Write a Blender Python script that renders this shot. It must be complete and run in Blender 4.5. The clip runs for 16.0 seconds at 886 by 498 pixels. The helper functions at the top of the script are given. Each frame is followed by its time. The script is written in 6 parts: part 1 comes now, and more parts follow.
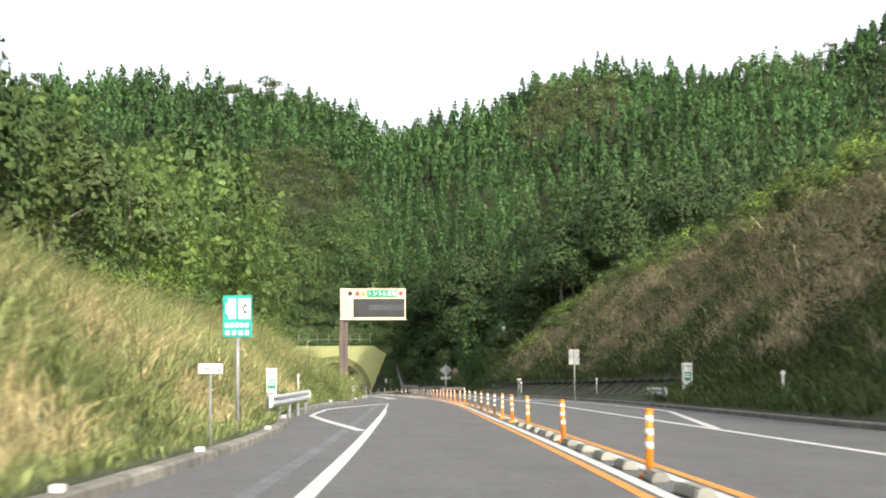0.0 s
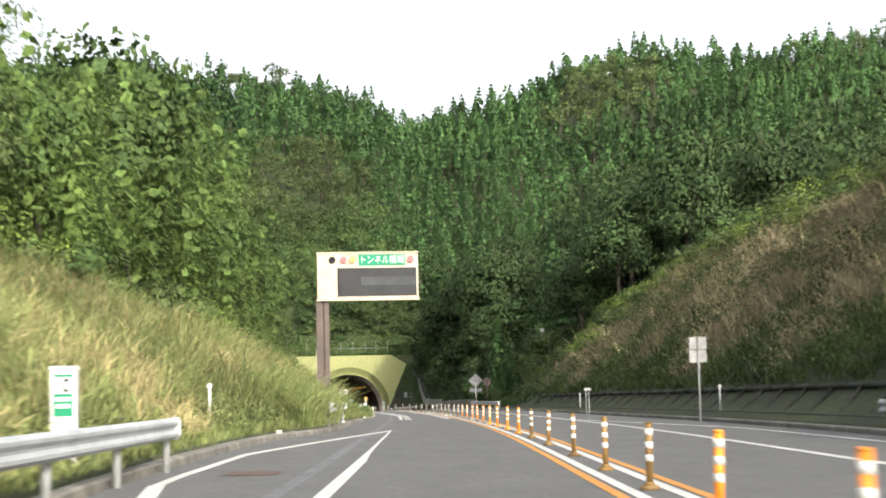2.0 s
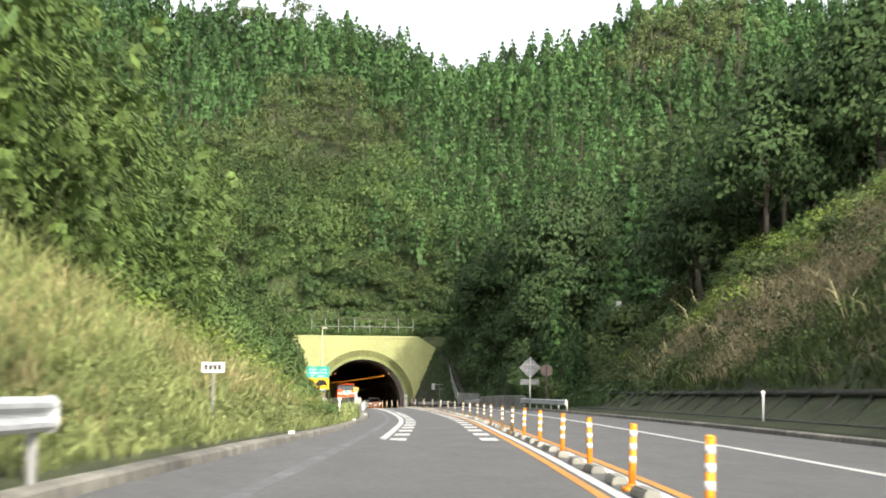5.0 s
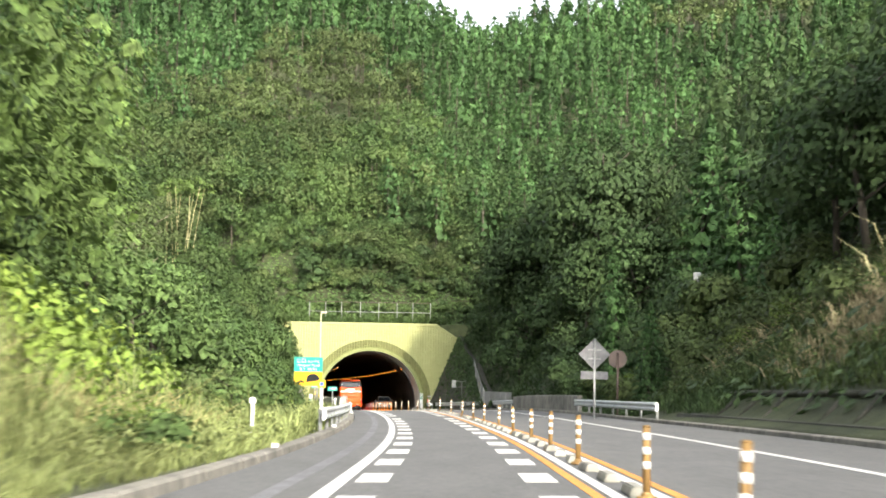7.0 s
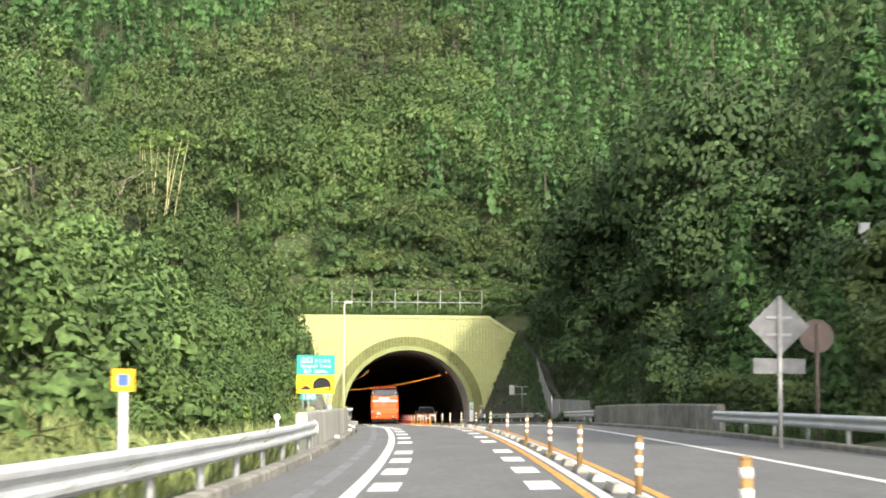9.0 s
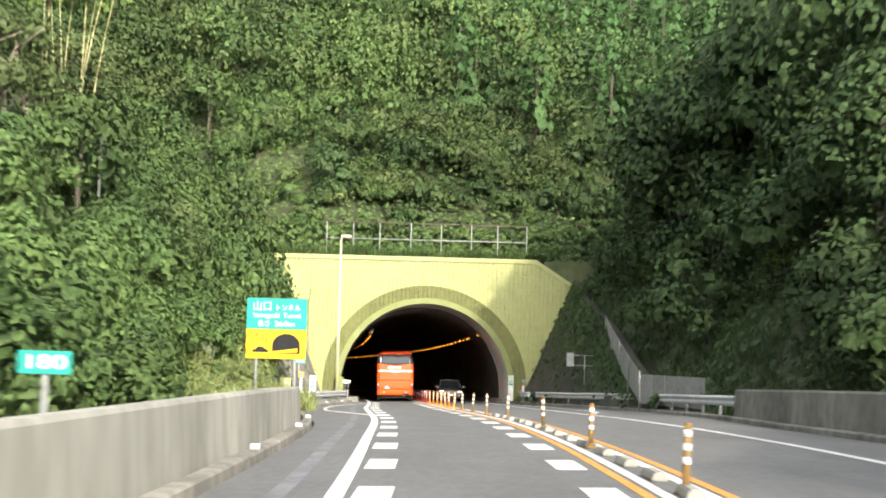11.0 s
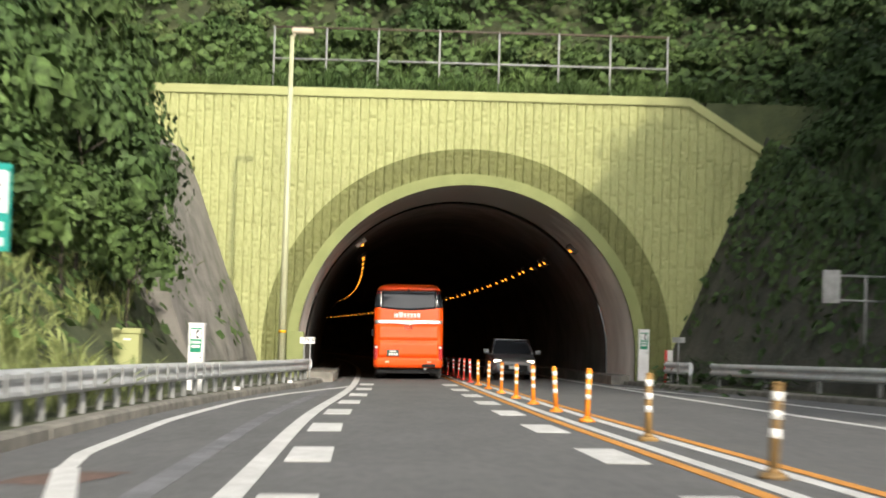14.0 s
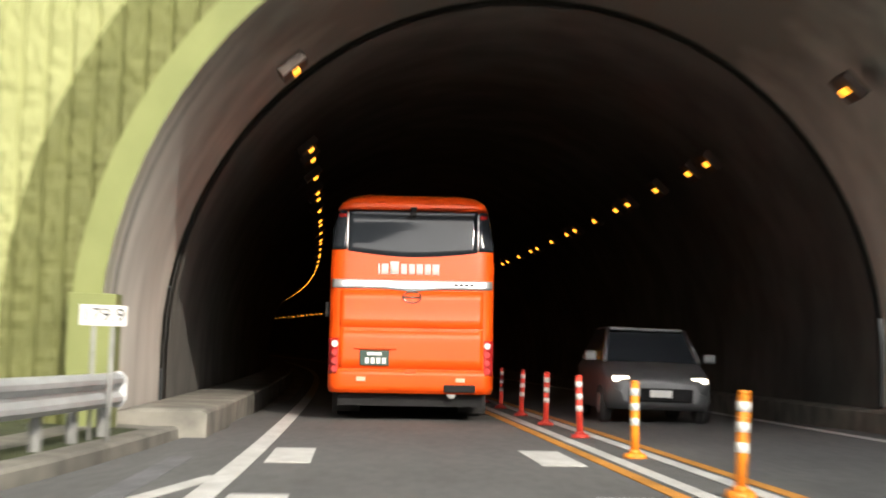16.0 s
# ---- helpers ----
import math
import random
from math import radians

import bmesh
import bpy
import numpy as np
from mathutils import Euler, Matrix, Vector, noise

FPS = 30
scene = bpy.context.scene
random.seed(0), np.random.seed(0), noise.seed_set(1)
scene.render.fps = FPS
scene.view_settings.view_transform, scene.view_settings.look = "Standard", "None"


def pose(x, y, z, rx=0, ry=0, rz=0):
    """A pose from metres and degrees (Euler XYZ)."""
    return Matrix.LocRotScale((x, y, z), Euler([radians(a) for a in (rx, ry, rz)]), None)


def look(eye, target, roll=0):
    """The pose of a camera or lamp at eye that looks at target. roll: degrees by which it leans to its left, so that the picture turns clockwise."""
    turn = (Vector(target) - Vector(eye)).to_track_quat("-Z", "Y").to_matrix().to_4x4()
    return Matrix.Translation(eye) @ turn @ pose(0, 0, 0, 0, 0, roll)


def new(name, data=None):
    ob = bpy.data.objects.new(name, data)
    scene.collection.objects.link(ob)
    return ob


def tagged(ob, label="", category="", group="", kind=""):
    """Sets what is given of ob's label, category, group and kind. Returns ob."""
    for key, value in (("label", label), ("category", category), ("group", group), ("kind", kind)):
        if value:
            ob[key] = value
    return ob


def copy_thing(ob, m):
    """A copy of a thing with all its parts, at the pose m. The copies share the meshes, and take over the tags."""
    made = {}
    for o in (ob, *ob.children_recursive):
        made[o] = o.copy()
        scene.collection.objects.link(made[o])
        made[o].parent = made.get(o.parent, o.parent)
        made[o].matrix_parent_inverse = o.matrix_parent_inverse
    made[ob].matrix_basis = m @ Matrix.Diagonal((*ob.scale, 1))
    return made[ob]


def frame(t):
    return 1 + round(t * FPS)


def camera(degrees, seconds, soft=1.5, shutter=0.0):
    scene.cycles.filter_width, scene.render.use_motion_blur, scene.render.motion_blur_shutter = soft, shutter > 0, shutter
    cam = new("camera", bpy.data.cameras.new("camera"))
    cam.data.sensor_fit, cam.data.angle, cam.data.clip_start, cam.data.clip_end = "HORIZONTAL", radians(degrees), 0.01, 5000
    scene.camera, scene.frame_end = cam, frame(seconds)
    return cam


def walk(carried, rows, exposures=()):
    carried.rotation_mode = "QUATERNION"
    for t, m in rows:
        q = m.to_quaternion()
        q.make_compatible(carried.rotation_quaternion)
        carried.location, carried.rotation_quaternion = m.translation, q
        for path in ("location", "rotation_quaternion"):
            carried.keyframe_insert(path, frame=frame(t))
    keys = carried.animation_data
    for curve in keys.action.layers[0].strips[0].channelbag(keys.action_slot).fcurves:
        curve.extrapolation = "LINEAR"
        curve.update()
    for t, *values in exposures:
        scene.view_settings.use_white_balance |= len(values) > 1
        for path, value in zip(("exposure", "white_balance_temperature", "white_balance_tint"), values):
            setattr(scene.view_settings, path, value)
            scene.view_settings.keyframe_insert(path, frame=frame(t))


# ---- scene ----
cam = camera(27.6, 16.0, soft=1.8, shutter=0.5)
PATH = [
    (0, (-0.226, -0.261, 2.392), (-0.025, 1.722, 2.55), -0.4),
    (0.5, (0.75, 9.305, 2.436), (0.936, 11.289, 2.598), -0.7),
    (1, (1.677, 19.104, 2.473), (1.855, 21.089, 2.642), -0.9),
    (1.5, (2.537, 29.276, 2.539), (2.716, 31.26, 2.713), -1.2),
    (2, (3.397, 39.182, 2.6), (3.572, 41.167, 2.773), -1.2),
    (2.5, (4.258, 48.899, 2.63), (4.432, 50.883, 2.805), -0.7),
    (3, (5.046, 58.852, 2.666), (5.212, 60.838, 2.838), -0.6),
    (3.5, (5.87, 68.739, 2.714), (6.026, 70.725, 2.888), -0.7),
    (4, (6.624, 78.485, 2.72), (6.777, 80.472, 2.882), -0.6),
    (4.2, (6.907, 82.633, 2.745), (7.058, 84.621, 2.909), 0.1),
    (6.3, (10.405, 122.915, 2.895), (10.514, 124.905, 3.062), 0.8),
    (6.5, (10.39, 126.891, 2.833), (10.5, 128.881, 2.999), 1.1),
    (7, (11.019, 136.777, 2.929), (11.122, 138.767, 3.094), 0.9),
    (7.5, (11.706, 146.58, 3.063), (11.801, 148.571, 3.225), 0.8),
    (8, (12.295, 156.315, 3.151), (12.377, 158.306, 3.318), 0.4),
    (8.5, (12.851, 165.844, 3.159), (12.911, 167.835, 3.337), 0.0),
    (9, (13.306, 175.054, 3.065), (13.346, 177.046, 3.239), 0.4),
    (9.2, (13.499, 178.763, 3.067), (13.528, 180.755, 3.241), 0.5),
    (11.3, (13.851, 221.018, 3.333), (13.859, 223.014, 3.464), 1.9),
    (11.5, (13.823, 224.806, 3.25), (13.83, 226.802, 3.376), 2.1),
    (12, (13.874, 234.156, 3.221), (13.879, 236.152, 3.341), 1.6),
    (12.5, (13.797, 244.049, 3.229), (13.802, 246.046, 3.326), 2.0),
    (13, (13.597, 254.386, 3.183), (13.593, 256.383, 3.293), 2.1),
    (13.5, (13.353, 264.159, 3.03), (13.341, 266.156, 3.141), 1.9),
    (14, (12.969, 273.842, 2.907), (12.957, 275.84, 3.008), 1.7),
    (14.5, (12.431, 283.678, 2.884), (12.424, 285.676, 2.989), 2.0),
    (15, (11.861, 293.112, 2.813), (11.87, 295.108, 2.928), 2.0),
    (15.2, (11.69, 296.862, 2.776), (11.717, 298.859, 2.882), 2.2),
    (15.5, (11.766, 302.316, 2.752), (11.784, 304.313, 2.852), 2.1),
    (15.6, (11.772, 304.14, 2.736), (11.788, 306.138, 2.834), 2.2),
    (16, (11.778, 311.547, 2.591), (11.784, 313.544, 2.7), 2.1),
]
walk(cam, [(t, look(eye, target, roll)) for t, eye, target, roll in PATH],
     exposures=[(0, 1.05), (4.0, 1.05), (6.3, 1.58), (9.2, 1.5), (11.3, 1.55), (11.7, 1.5), (12.6, 0.98), (14.0, 0.83), (15.2, 0.72), (16.0, 0.95)])

# ---- sky, sun, exposure ----
SUN = Vector((0.55, -1.55, 0.73)).normalized()
world = bpy.data.worlds.new("sky")
scene.world = world
world.use_nodes = True
wn, wl = world.node_tree.nodes, world.node_tree.links
sky = wn.new("ShaderNodeTexSky")
sky.sky_type, sky.sun_disc = "NISHITA", False
sky.sun_elevation, sky.sun_rotation = math.asin(SUN.z), math.atan2(SUN.x, SUN.y)
sky.air_density, sky.dust_density, sky.ozone_density = 1.0, 5.0, 1.0
haze = wn.new("ShaderNodeHueSaturation")
haze.inputs["Saturation"].default_value = 0.28
wl.new(sky.outputs[0], haze.inputs["Color"])
wl.new(haze.outputs[0], wn["Background"].inputs["Color"])
wn["Background"].inputs["Strength"].default_value = 0.185
sun_data = bpy.data.lights.new("sun", "SUN")
sun_data.energy, sun_data.angle, sun_data.color = 2.4, radians(0.6), (1.0, 0.91, 0.76)
sun_lamp = new("sun", sun_data)
sun_lamp.matrix_world = look(SUN * 300, (0, 0, 0))

# ---- materials ----
RNG = np.random.default_rng(7)


def material(name, colour, colour2=None, scale=3.0, rough=0.8, metal=0.0, bump=0.2, bump_scale=30.0, big=0.25, vary=0.0, island=False,
             through_light=0.0, emit=0.0, stretch=(1, 1, 1), coat=0.0, distance=0.01, specular=0.5, grain=0.0):
    m = bpy.data.materials.new(name)
    m.use_nodes = True
    n, l = m.node_tree.nodes, m.node_tree.links
    b = n["Principled BSDF"]
    b.inputs["Roughness"].default_value, b.inputs["Metallic"].default_value = rough, metal
    b.inputs["Coat Weight"].default_value = coat
    b.inputs["Specular IOR Level"].default_value = specular
    colour2 = colour2 or tuple(c * 0.75 for c in colour)
    pos = n.new("ShaderNodeNewGeometry")
    place = n.new("ShaderNodeVectorMath")
    place.operation = "MULTIPLY"
    place.inputs[1].default_value = stretch
    l.new(pos.outputs["Position"], place.inputs[0])
    fine, wide = n.new("ShaderNodeTexNoise"), n.new("ShaderNodeTexNoise")
    fine.inputs["Scale"].default_value, wide.inputs["Scale"].default_value = scale, scale * 0.13
    fine.inputs["Detail"].default_value, wide.inputs["Detail"].default_value = 6, 3
    for t in (fine, wide):
        l.new(place.outputs[0], t.inputs["Vector"])
    mix = n.new("ShaderNodeMix")
    mix.data_type = "RGBA"
    mix.inputs["A"].default_value, mix.inputs["B"].default_value = (*colour, 1), (*colour2, 1)
    ramp = n.new("ShaderNodeMapRange")
    ramp.inputs["From Min"].default_value, ramp.inputs["From Max"].default_value = 0.36, 0.64
    l.new(fine.outputs["Fac"], ramp.inputs["Value"])
    l.new(ramp.outputs[0], mix.inputs["Factor"])
    hsv = n.new("ShaderNodeHueSaturation")
    val = n.new("ShaderNodeMapRange")
    val.inputs["From Min"].default_value, val.inputs["From Max"].default_value = 0.3, 0.7
    val.inputs["To Min"].default_value, val.inputs["To Max"].default_value = 1 - big, 1 + big
    l.new(wide.outputs["Fac"], val.inputs["Value"])
    last = val.outputs[0]
    if vary:
        rnd = n.new("ShaderNodeMapRange")
        rnd.inputs["To Min"].default_value, rnd.inputs["To Max"].default_value = 1 - vary, 1 + vary
        if island:
            l.new(pos.outputs["Random Per Island"], rnd.inputs["Value"])
        else:
            l.new(n.new("ShaderNodeObjectInfo").outputs["Random"], rnd.inputs["Value"])
        mul = n.new("ShaderNodeMath")
        mul.operation = "MULTIPLY"
        l.new(last, mul.inputs[0])
        l.new(rnd.outputs[0], mul.inputs[1])
        last = mul.outputs[0]
    if grain:
        tiny, amount, times = n.new("ShaderNodeTexNoise"), n.new("ShaderNodeMapRange"), n.new("ShaderNodeMath")
        tiny.inputs["Scale"].default_value, tiny.inputs["Detail"].default_value = 4.5, 4
        l.new(place.outputs[0], tiny.inputs["Vector"])
        amount.inputs["From Min"].default_value, amount.inputs["From Max"].default_value = 0.36, 0.64
        amount.inputs["To Min"].default_value, amount.inputs["To Max"].default_value = 1 - grain, 1 + grain
        l.new(tiny.outputs["Fac"], amount.inputs["Value"])
        times.operation = "MULTIPLY"
        l.new(last, times.inputs[0])
        l.new(amount.outputs[0], times.inputs[1])
        last = times.outputs[0]
    l.new(last, hsv.inputs["Value"])
    l.new(mix.outputs["Result"], hsv.inputs["Color"])
    l.new(hsv.outputs[0], b.inputs["Base Color"])
    if bump:
        grain, bm_node = n.new("ShaderNodeTexNoise"), n.new("ShaderNodeBump")
        grain.inputs["Scale"].default_value, grain.inputs["Detail"].default_value = bump_scale, 5
        l.new(place.outputs[0], grain.inputs["Vector"])
        l.new(grain.outputs["Fac"], bm_node.inputs["Height"])
        bm_node.inputs["Strength"].default_value, bm_node.inputs["Distance"].default_value = bump, distance
        l.new(bm_node.outputs[0], b.inputs["Normal"])
    if emit:
        b.inputs["Emission Color"].default_value, b.inputs["Emission Strength"].default_value = (*colour, 1), emit
    if through_light:
        tr, add = n.new("ShaderNodeBsdfTranslucent"), n.new("ShaderNodeMixShader")
        add.inputs[0].default_value = through_light
        l.new(hsv.outputs[0], tr.inputs["Color"])
        l.new(b.outputs[0], add.inputs[1])
        l.new(tr.outputs[0], add.inputs[2])
        l.new(add.outputs[0], n["Material Output"].inputs["Surface"])
    return m


def leaf(name, c1, c2, vary=0.16, scale=0.35, big=0.4):
    return material(name, c1, c2, scale=scale, rough=0.65, bump=0.7, bump_scale=7, distance=0.08, vary=vary, island=True, through_light=0.25, big=big, specular=0.2, grain=0.42)


ASPHALT = material("asphalt", (0.112, 0.113, 0.110), (0.090, 0.091, 0.089), scale=9, rough=0.85, bump=0.5, bump_scale=120, big=0.12, stretch=(1, 0.25, 1))
SHOULDER = material("asphalt_worn", (0.112, 0.112, 0.108), (0.084, 0.084, 0.081), scale=5, rough=0.9, bump=0.5, bump_scale=110, big=0.15, stretch=(1, 0.3, 1))
PAINT_WHITE = material("road_paint_white", (0.60, 0.60, 0.58), (0.46, 0.46, 0.44), scale=7, rough=0.7, bump=0.3, bump_scale=90, big=0.1)
PAINT_OLD = material("scrubbed_road_paint", (0.16, 0.165, 0.175), (0.11, 0.11, 0.115), scale=6, rough=0.85, bump=0.4, bump_scale=100)
PAINT_ORANGE = material("road_paint_orange", (0.62, 0.27, 0.04), (0.48, 0.20, 0.03), scale=7, rough=0.7, bump=0.3, bump_scale=90, big=0.12)
CONCRETE = material("concrete", (0.30, 0.295, 0.26), (0.20, 0.197, 0.17), scale=1.6, rough=0.9, bump=0.5, bump_scale=40, big=0.25, stretch=(1, 1, 0.35))
CONCRETE_DARK = material("weathered_or_shaded_concrete", (0.21, 0.20, 0.17), (0.12, 0.115, 0.10), scale=2.2, rough=0.95, bump=0.7, bump_scale=25, big=0.3, vary=0.12)
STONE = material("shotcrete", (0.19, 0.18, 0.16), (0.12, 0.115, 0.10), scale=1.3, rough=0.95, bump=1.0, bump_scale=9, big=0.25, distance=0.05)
# shotcrete of the right side, its shade put into a darker colour
STONE_DARK = material("shaded_shotcrete", (0.060, 0.058, 0.045), (0.030, 0.034, 0.022), scale=1.3, rough=0.95, bump=1.0, bump_scale=8, big=0.35, distance=0.06)
SOIL = material("soil_and_litter", (0.050, 0.060, 0.022), (0.028, 0.038, 0.014), scale=1.2, rough=1.0, bump=0.8, bump_scale=12, big=0.35, distance=0.05)
PORTAL = material("portal_paint_yellow_green", (0.275, 0.288, 0.124), (0.252, 0.264, 0.110), scale=1.6, rough=0.8, bump=0.3, bump_scale=60, big=0.07)
PORTAL_RING = material("portal_paint_olive", (0.115, 0.122, 0.037), (0.098, 0.105, 0.031), scale=2.5, rough=0.8, bump=0.35, bump_scale=60, big=0.12)
LAMP_GREEN = material("pale_green_pole_paint", (0.37, 0.375, 0.24), (0.32, 0.325, 0.20), scale=2, rough=0.5, bump=0.05, big=0.08)
PORTAL_BAND = material("portal_band_smooth", (0.170, 0.19, 0.066), (0.145, 0.165, 0.055), scale=1.5, rough=0.75, bump=0.1, bump_scale=40, big=0.1)
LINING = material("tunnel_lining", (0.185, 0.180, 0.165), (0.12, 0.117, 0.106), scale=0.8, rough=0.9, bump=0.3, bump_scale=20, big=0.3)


def shade_toned_vault():
    """Pale concrete darkened towards the crown as painted shade, with an uneven edge."""
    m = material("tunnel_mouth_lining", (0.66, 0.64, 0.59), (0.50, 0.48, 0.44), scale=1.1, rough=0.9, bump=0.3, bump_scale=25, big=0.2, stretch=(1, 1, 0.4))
    n, l = m.node_tree.nodes, m.node_tree.links
    paint = n["Principled BSDF"].inputs["Base Color"].links[0].from_socket
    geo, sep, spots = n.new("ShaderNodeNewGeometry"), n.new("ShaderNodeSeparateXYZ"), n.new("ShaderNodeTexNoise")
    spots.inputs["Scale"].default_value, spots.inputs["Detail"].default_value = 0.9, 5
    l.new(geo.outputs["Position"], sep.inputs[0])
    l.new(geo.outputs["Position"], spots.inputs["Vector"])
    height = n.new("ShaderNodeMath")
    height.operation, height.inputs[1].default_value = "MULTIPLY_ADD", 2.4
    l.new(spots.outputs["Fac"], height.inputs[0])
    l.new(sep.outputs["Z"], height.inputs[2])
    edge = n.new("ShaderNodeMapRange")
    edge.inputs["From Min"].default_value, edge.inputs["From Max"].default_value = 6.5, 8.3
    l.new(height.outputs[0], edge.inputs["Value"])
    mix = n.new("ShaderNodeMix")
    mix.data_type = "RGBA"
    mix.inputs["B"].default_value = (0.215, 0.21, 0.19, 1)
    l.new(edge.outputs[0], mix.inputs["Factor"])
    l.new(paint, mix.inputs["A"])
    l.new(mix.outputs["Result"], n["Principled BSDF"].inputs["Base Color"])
    return m


MOUTH = shade_toned_vault()
STEEL = material("galvanised_steel", (0.52, 0.54, 0.55), (0.42, 0.44, 0.45), scale=6, rough=0.5, metal=0.3, bump=0.1, bump_scale=50, big=0.12)
# dull steel darkened so the diamond sign's back looks shaded
STEEL_BACK = material("shaded_sign_back", (0.15, 0.152, 0.155), (0.11, 0.112, 0.115), scale=6, rough=0.7, metal=0.2, bump=0.1, big=0.15)
RUST_STAIN = material("rusty_road_patch", (0.13, 0.075, 0.055), (0.09, 0.06, 0.048), scale=5, rough=0.9, bump=0.4, bump_scale=90)
STEEL_DULL = material("dull_galvanised_steel", (0.27, 0.275, 0.27), (0.20, 0.205, 0.20), scale=6, rough=0.65, metal=0.3, bump=0.1, big=0.15)
RUST_BROWN = material("brown_painted_steel", (0.085, 0.058, 0.045), (0.06, 0.042, 0.034), scale=3, rough=0.6, bump=0.15)
CREAM = material("cream_painted_steel", (0.42, 0.37, 0.27), (0.36, 0.315, 0.225), scale=2, rough=0.55, bump=0.05, big=0.08)
WHITE = material("white_enamel", (0.62, 0.62, 0.60), (0.54, 0.54, 0.52), scale=3, rough=0.5, bump=0.05, big=0.06)
GREEN_SIGN = material("green_sign_sheet", (0.014, 0.21, 0.11), (0.012, 0.18, 0.095), scale=2, rough=0.6, bump=0, big=0.06, specular=0.2)
TEAL_SIGN = material("teal_sign_sheet", (0.016, 0.25, 0.205), (0.014, 0.22, 0.18), scale=2, rough=0.6, bump=0, big=0.05, specular=0.2)
YELLOW_SIGN = material("yellow_sign_sheet", (0.66, 0.37, 0.010), (0.60, 0.33, 0.01), scale=2, rough=0.6, bump=0, big=0.05, specular=0.2)
BLUE_SIGN = material("blue_sign_sheet", (0.03, 0.10, 0.45), None, scale=2, rough=0.4, bump=0, big=0.05)
BLACK = material("black_paint", (0.012, 0.012, 0.013), (0.008, 0.008, 0.008), scale=4, rough=0.7, bump=0.05, specular=0.2)
SCREEN_LIT = material("unlit_display_segment", (0.036, 0.041, 0.045), (0.03, 0.034, 0.038), scale=4, rough=0.4, bump=0.03, specular=0.2)
SCREEN = material("dark_display_panel", (0.018, 0.018, 0.020), (0.024, 0.024, 0.026), scale=1.5, rough=0.45, bump=0.03, specular=0.2)
RED_LAMP = material("red_lamp_glass", (0.55, 0.03, 0.03), (0.40, 0.02, 0.02), scale=8, rough=0.2, bump=0.1, coat=0.5)
AMBER_LAMP = material("amber_lamp_glass", (0.75, 0.28, 0.02), (0.6, 0.2, 0.01), scale=8, rough=0.2, bump=0.1, coat=0.5)
ORANGE_POST = material("orange_urethane", (0.80, 0.26, 0.015), (0.66, 0.20, 0.012), scale=5, rough=0.55, bump=0.1, vary=0.12)
OLD_POST = material("faded_orange_urethane", (0.23, 0.135, 0.04), (0.15, 0.09, 0.03), scale=5, rough=0.7, bump=0.2, vary=0.15)
RED_POST = material("red_urethane", (0.62, 0.05, 0.03), (0.5, 0.04, 0.025), scale=5, rough=0.55, bump=0.1, vary=0.12)
RUBBER = material("rubber", (0.02, 0.02, 0.02), (0.03, 0.029, 0.028), scale=9, rough=0.85, bump=0.2)
BUS_PAINT = material("bus_orange_paint", (0.78, 0.080, 0.004), (0.76, 0.076, 0.004), scale=1.0, rough=0.45, bump=0.0, big=0.03, coat=0.08, specular=0.3)
CAR_SILVER = material("car_silver_paint", (0.16, 0.165, 0.17), (0.14, 0.145, 0.15), scale=2, rough=0.35, metal=0.5, bump=0.0, big=0.04)
SILVER = material("silver_paint", (0.55, 0.56, 0.57), (0.48, 0.49, 0.50), scale=2, rough=0.32, metal=0.6, bump=0.0, big=0.04)
TINT = material("dark_tinted_glass", (0.022, 0.026, 0.032), (0.018, 0.022, 0.027), scale=1, rough=0.06, bump=0.0, big=0.05, specular=0.2)
CHROME = material("chrome", (0.75, 0.75, 0.76), (0.7, 0.7, 0.7), scale=5, rough=0.12, metal=1.0, bump=0.0)
PLATE_GREEN = material("dark_green_plate", (0.02, 0.06, 0.04), None, scale=5, rough=0.5, bump=0.0)
SODIUM = material("sodium_lamp_glass", (1.0, 0.34, 0.025), (1.0, 0.31, 0.02), scale=5, rough=0.4, bump=0.0, emit=1.7)
BARK = material("bark", (0.065, 0.055, 0.04), (0.038, 0.032, 0.024), scale=4, rough=0.95, bump=0.8, bump_scale=25, stretch=(1, 1, 0.2))
BAMBOO = material("bamboo_stem", (0.38, 0.34, 0.18), (0.28, 0.27, 0.13), scale=5, rough=0.6, bump=0.1)
BARK_PALE = material("pale_bark", (0.24, 0.21, 0.16), (0.14, 0.12, 0.09), scale=4, rough=0.95, bump=0.6, bump_scale=25, stretch=(1, 1, 0.2))
LEAF_CEDAR = leaf("cedar_foliage", (0.060, 0.118, 0.036), (0.036, 0.080, 0.026))
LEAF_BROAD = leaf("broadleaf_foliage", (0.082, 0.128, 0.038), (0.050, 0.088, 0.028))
# the next two greens also carry the shade of the right slope
LEAF_DARK = leaf("dark_and_shaded_foliage", (0.054, 0.088, 0.030), (0.034, 0.063, 0.022))
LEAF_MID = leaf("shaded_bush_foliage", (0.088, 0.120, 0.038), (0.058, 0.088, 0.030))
LEAF_OLIVE = leaf("olive_foliage", (0.094, 0.128, 0.044), (0.066, 0.094, 0.033))
LEAF_BRIGHT = leaf("bright_foliage", (0.170, 0.235, 0.045), (0.110, 0.170, 0.034))
LEAF_BAMBOO = leaf("bamboo_foliage", (0.115, 0.172, 0.046), (0.078, 0.126, 0.034))
GRASS_GREEN = leaf("green_grass", (0.210, 0.240, 0.092), (0.140, 0.172, 0.062), scale=0.6)
GRASS_DRY = leaf("dry_grass", (0.400, 0.335, 0.175), (0.255, 0.235, 0.110), scale=0.6)
GRASS_BROWN = leaf("brown_grass", (0.40, 0.33, 0.21), (0.28, 0.25, 0.15), scale=0.4)

# ---- the line of the road ----


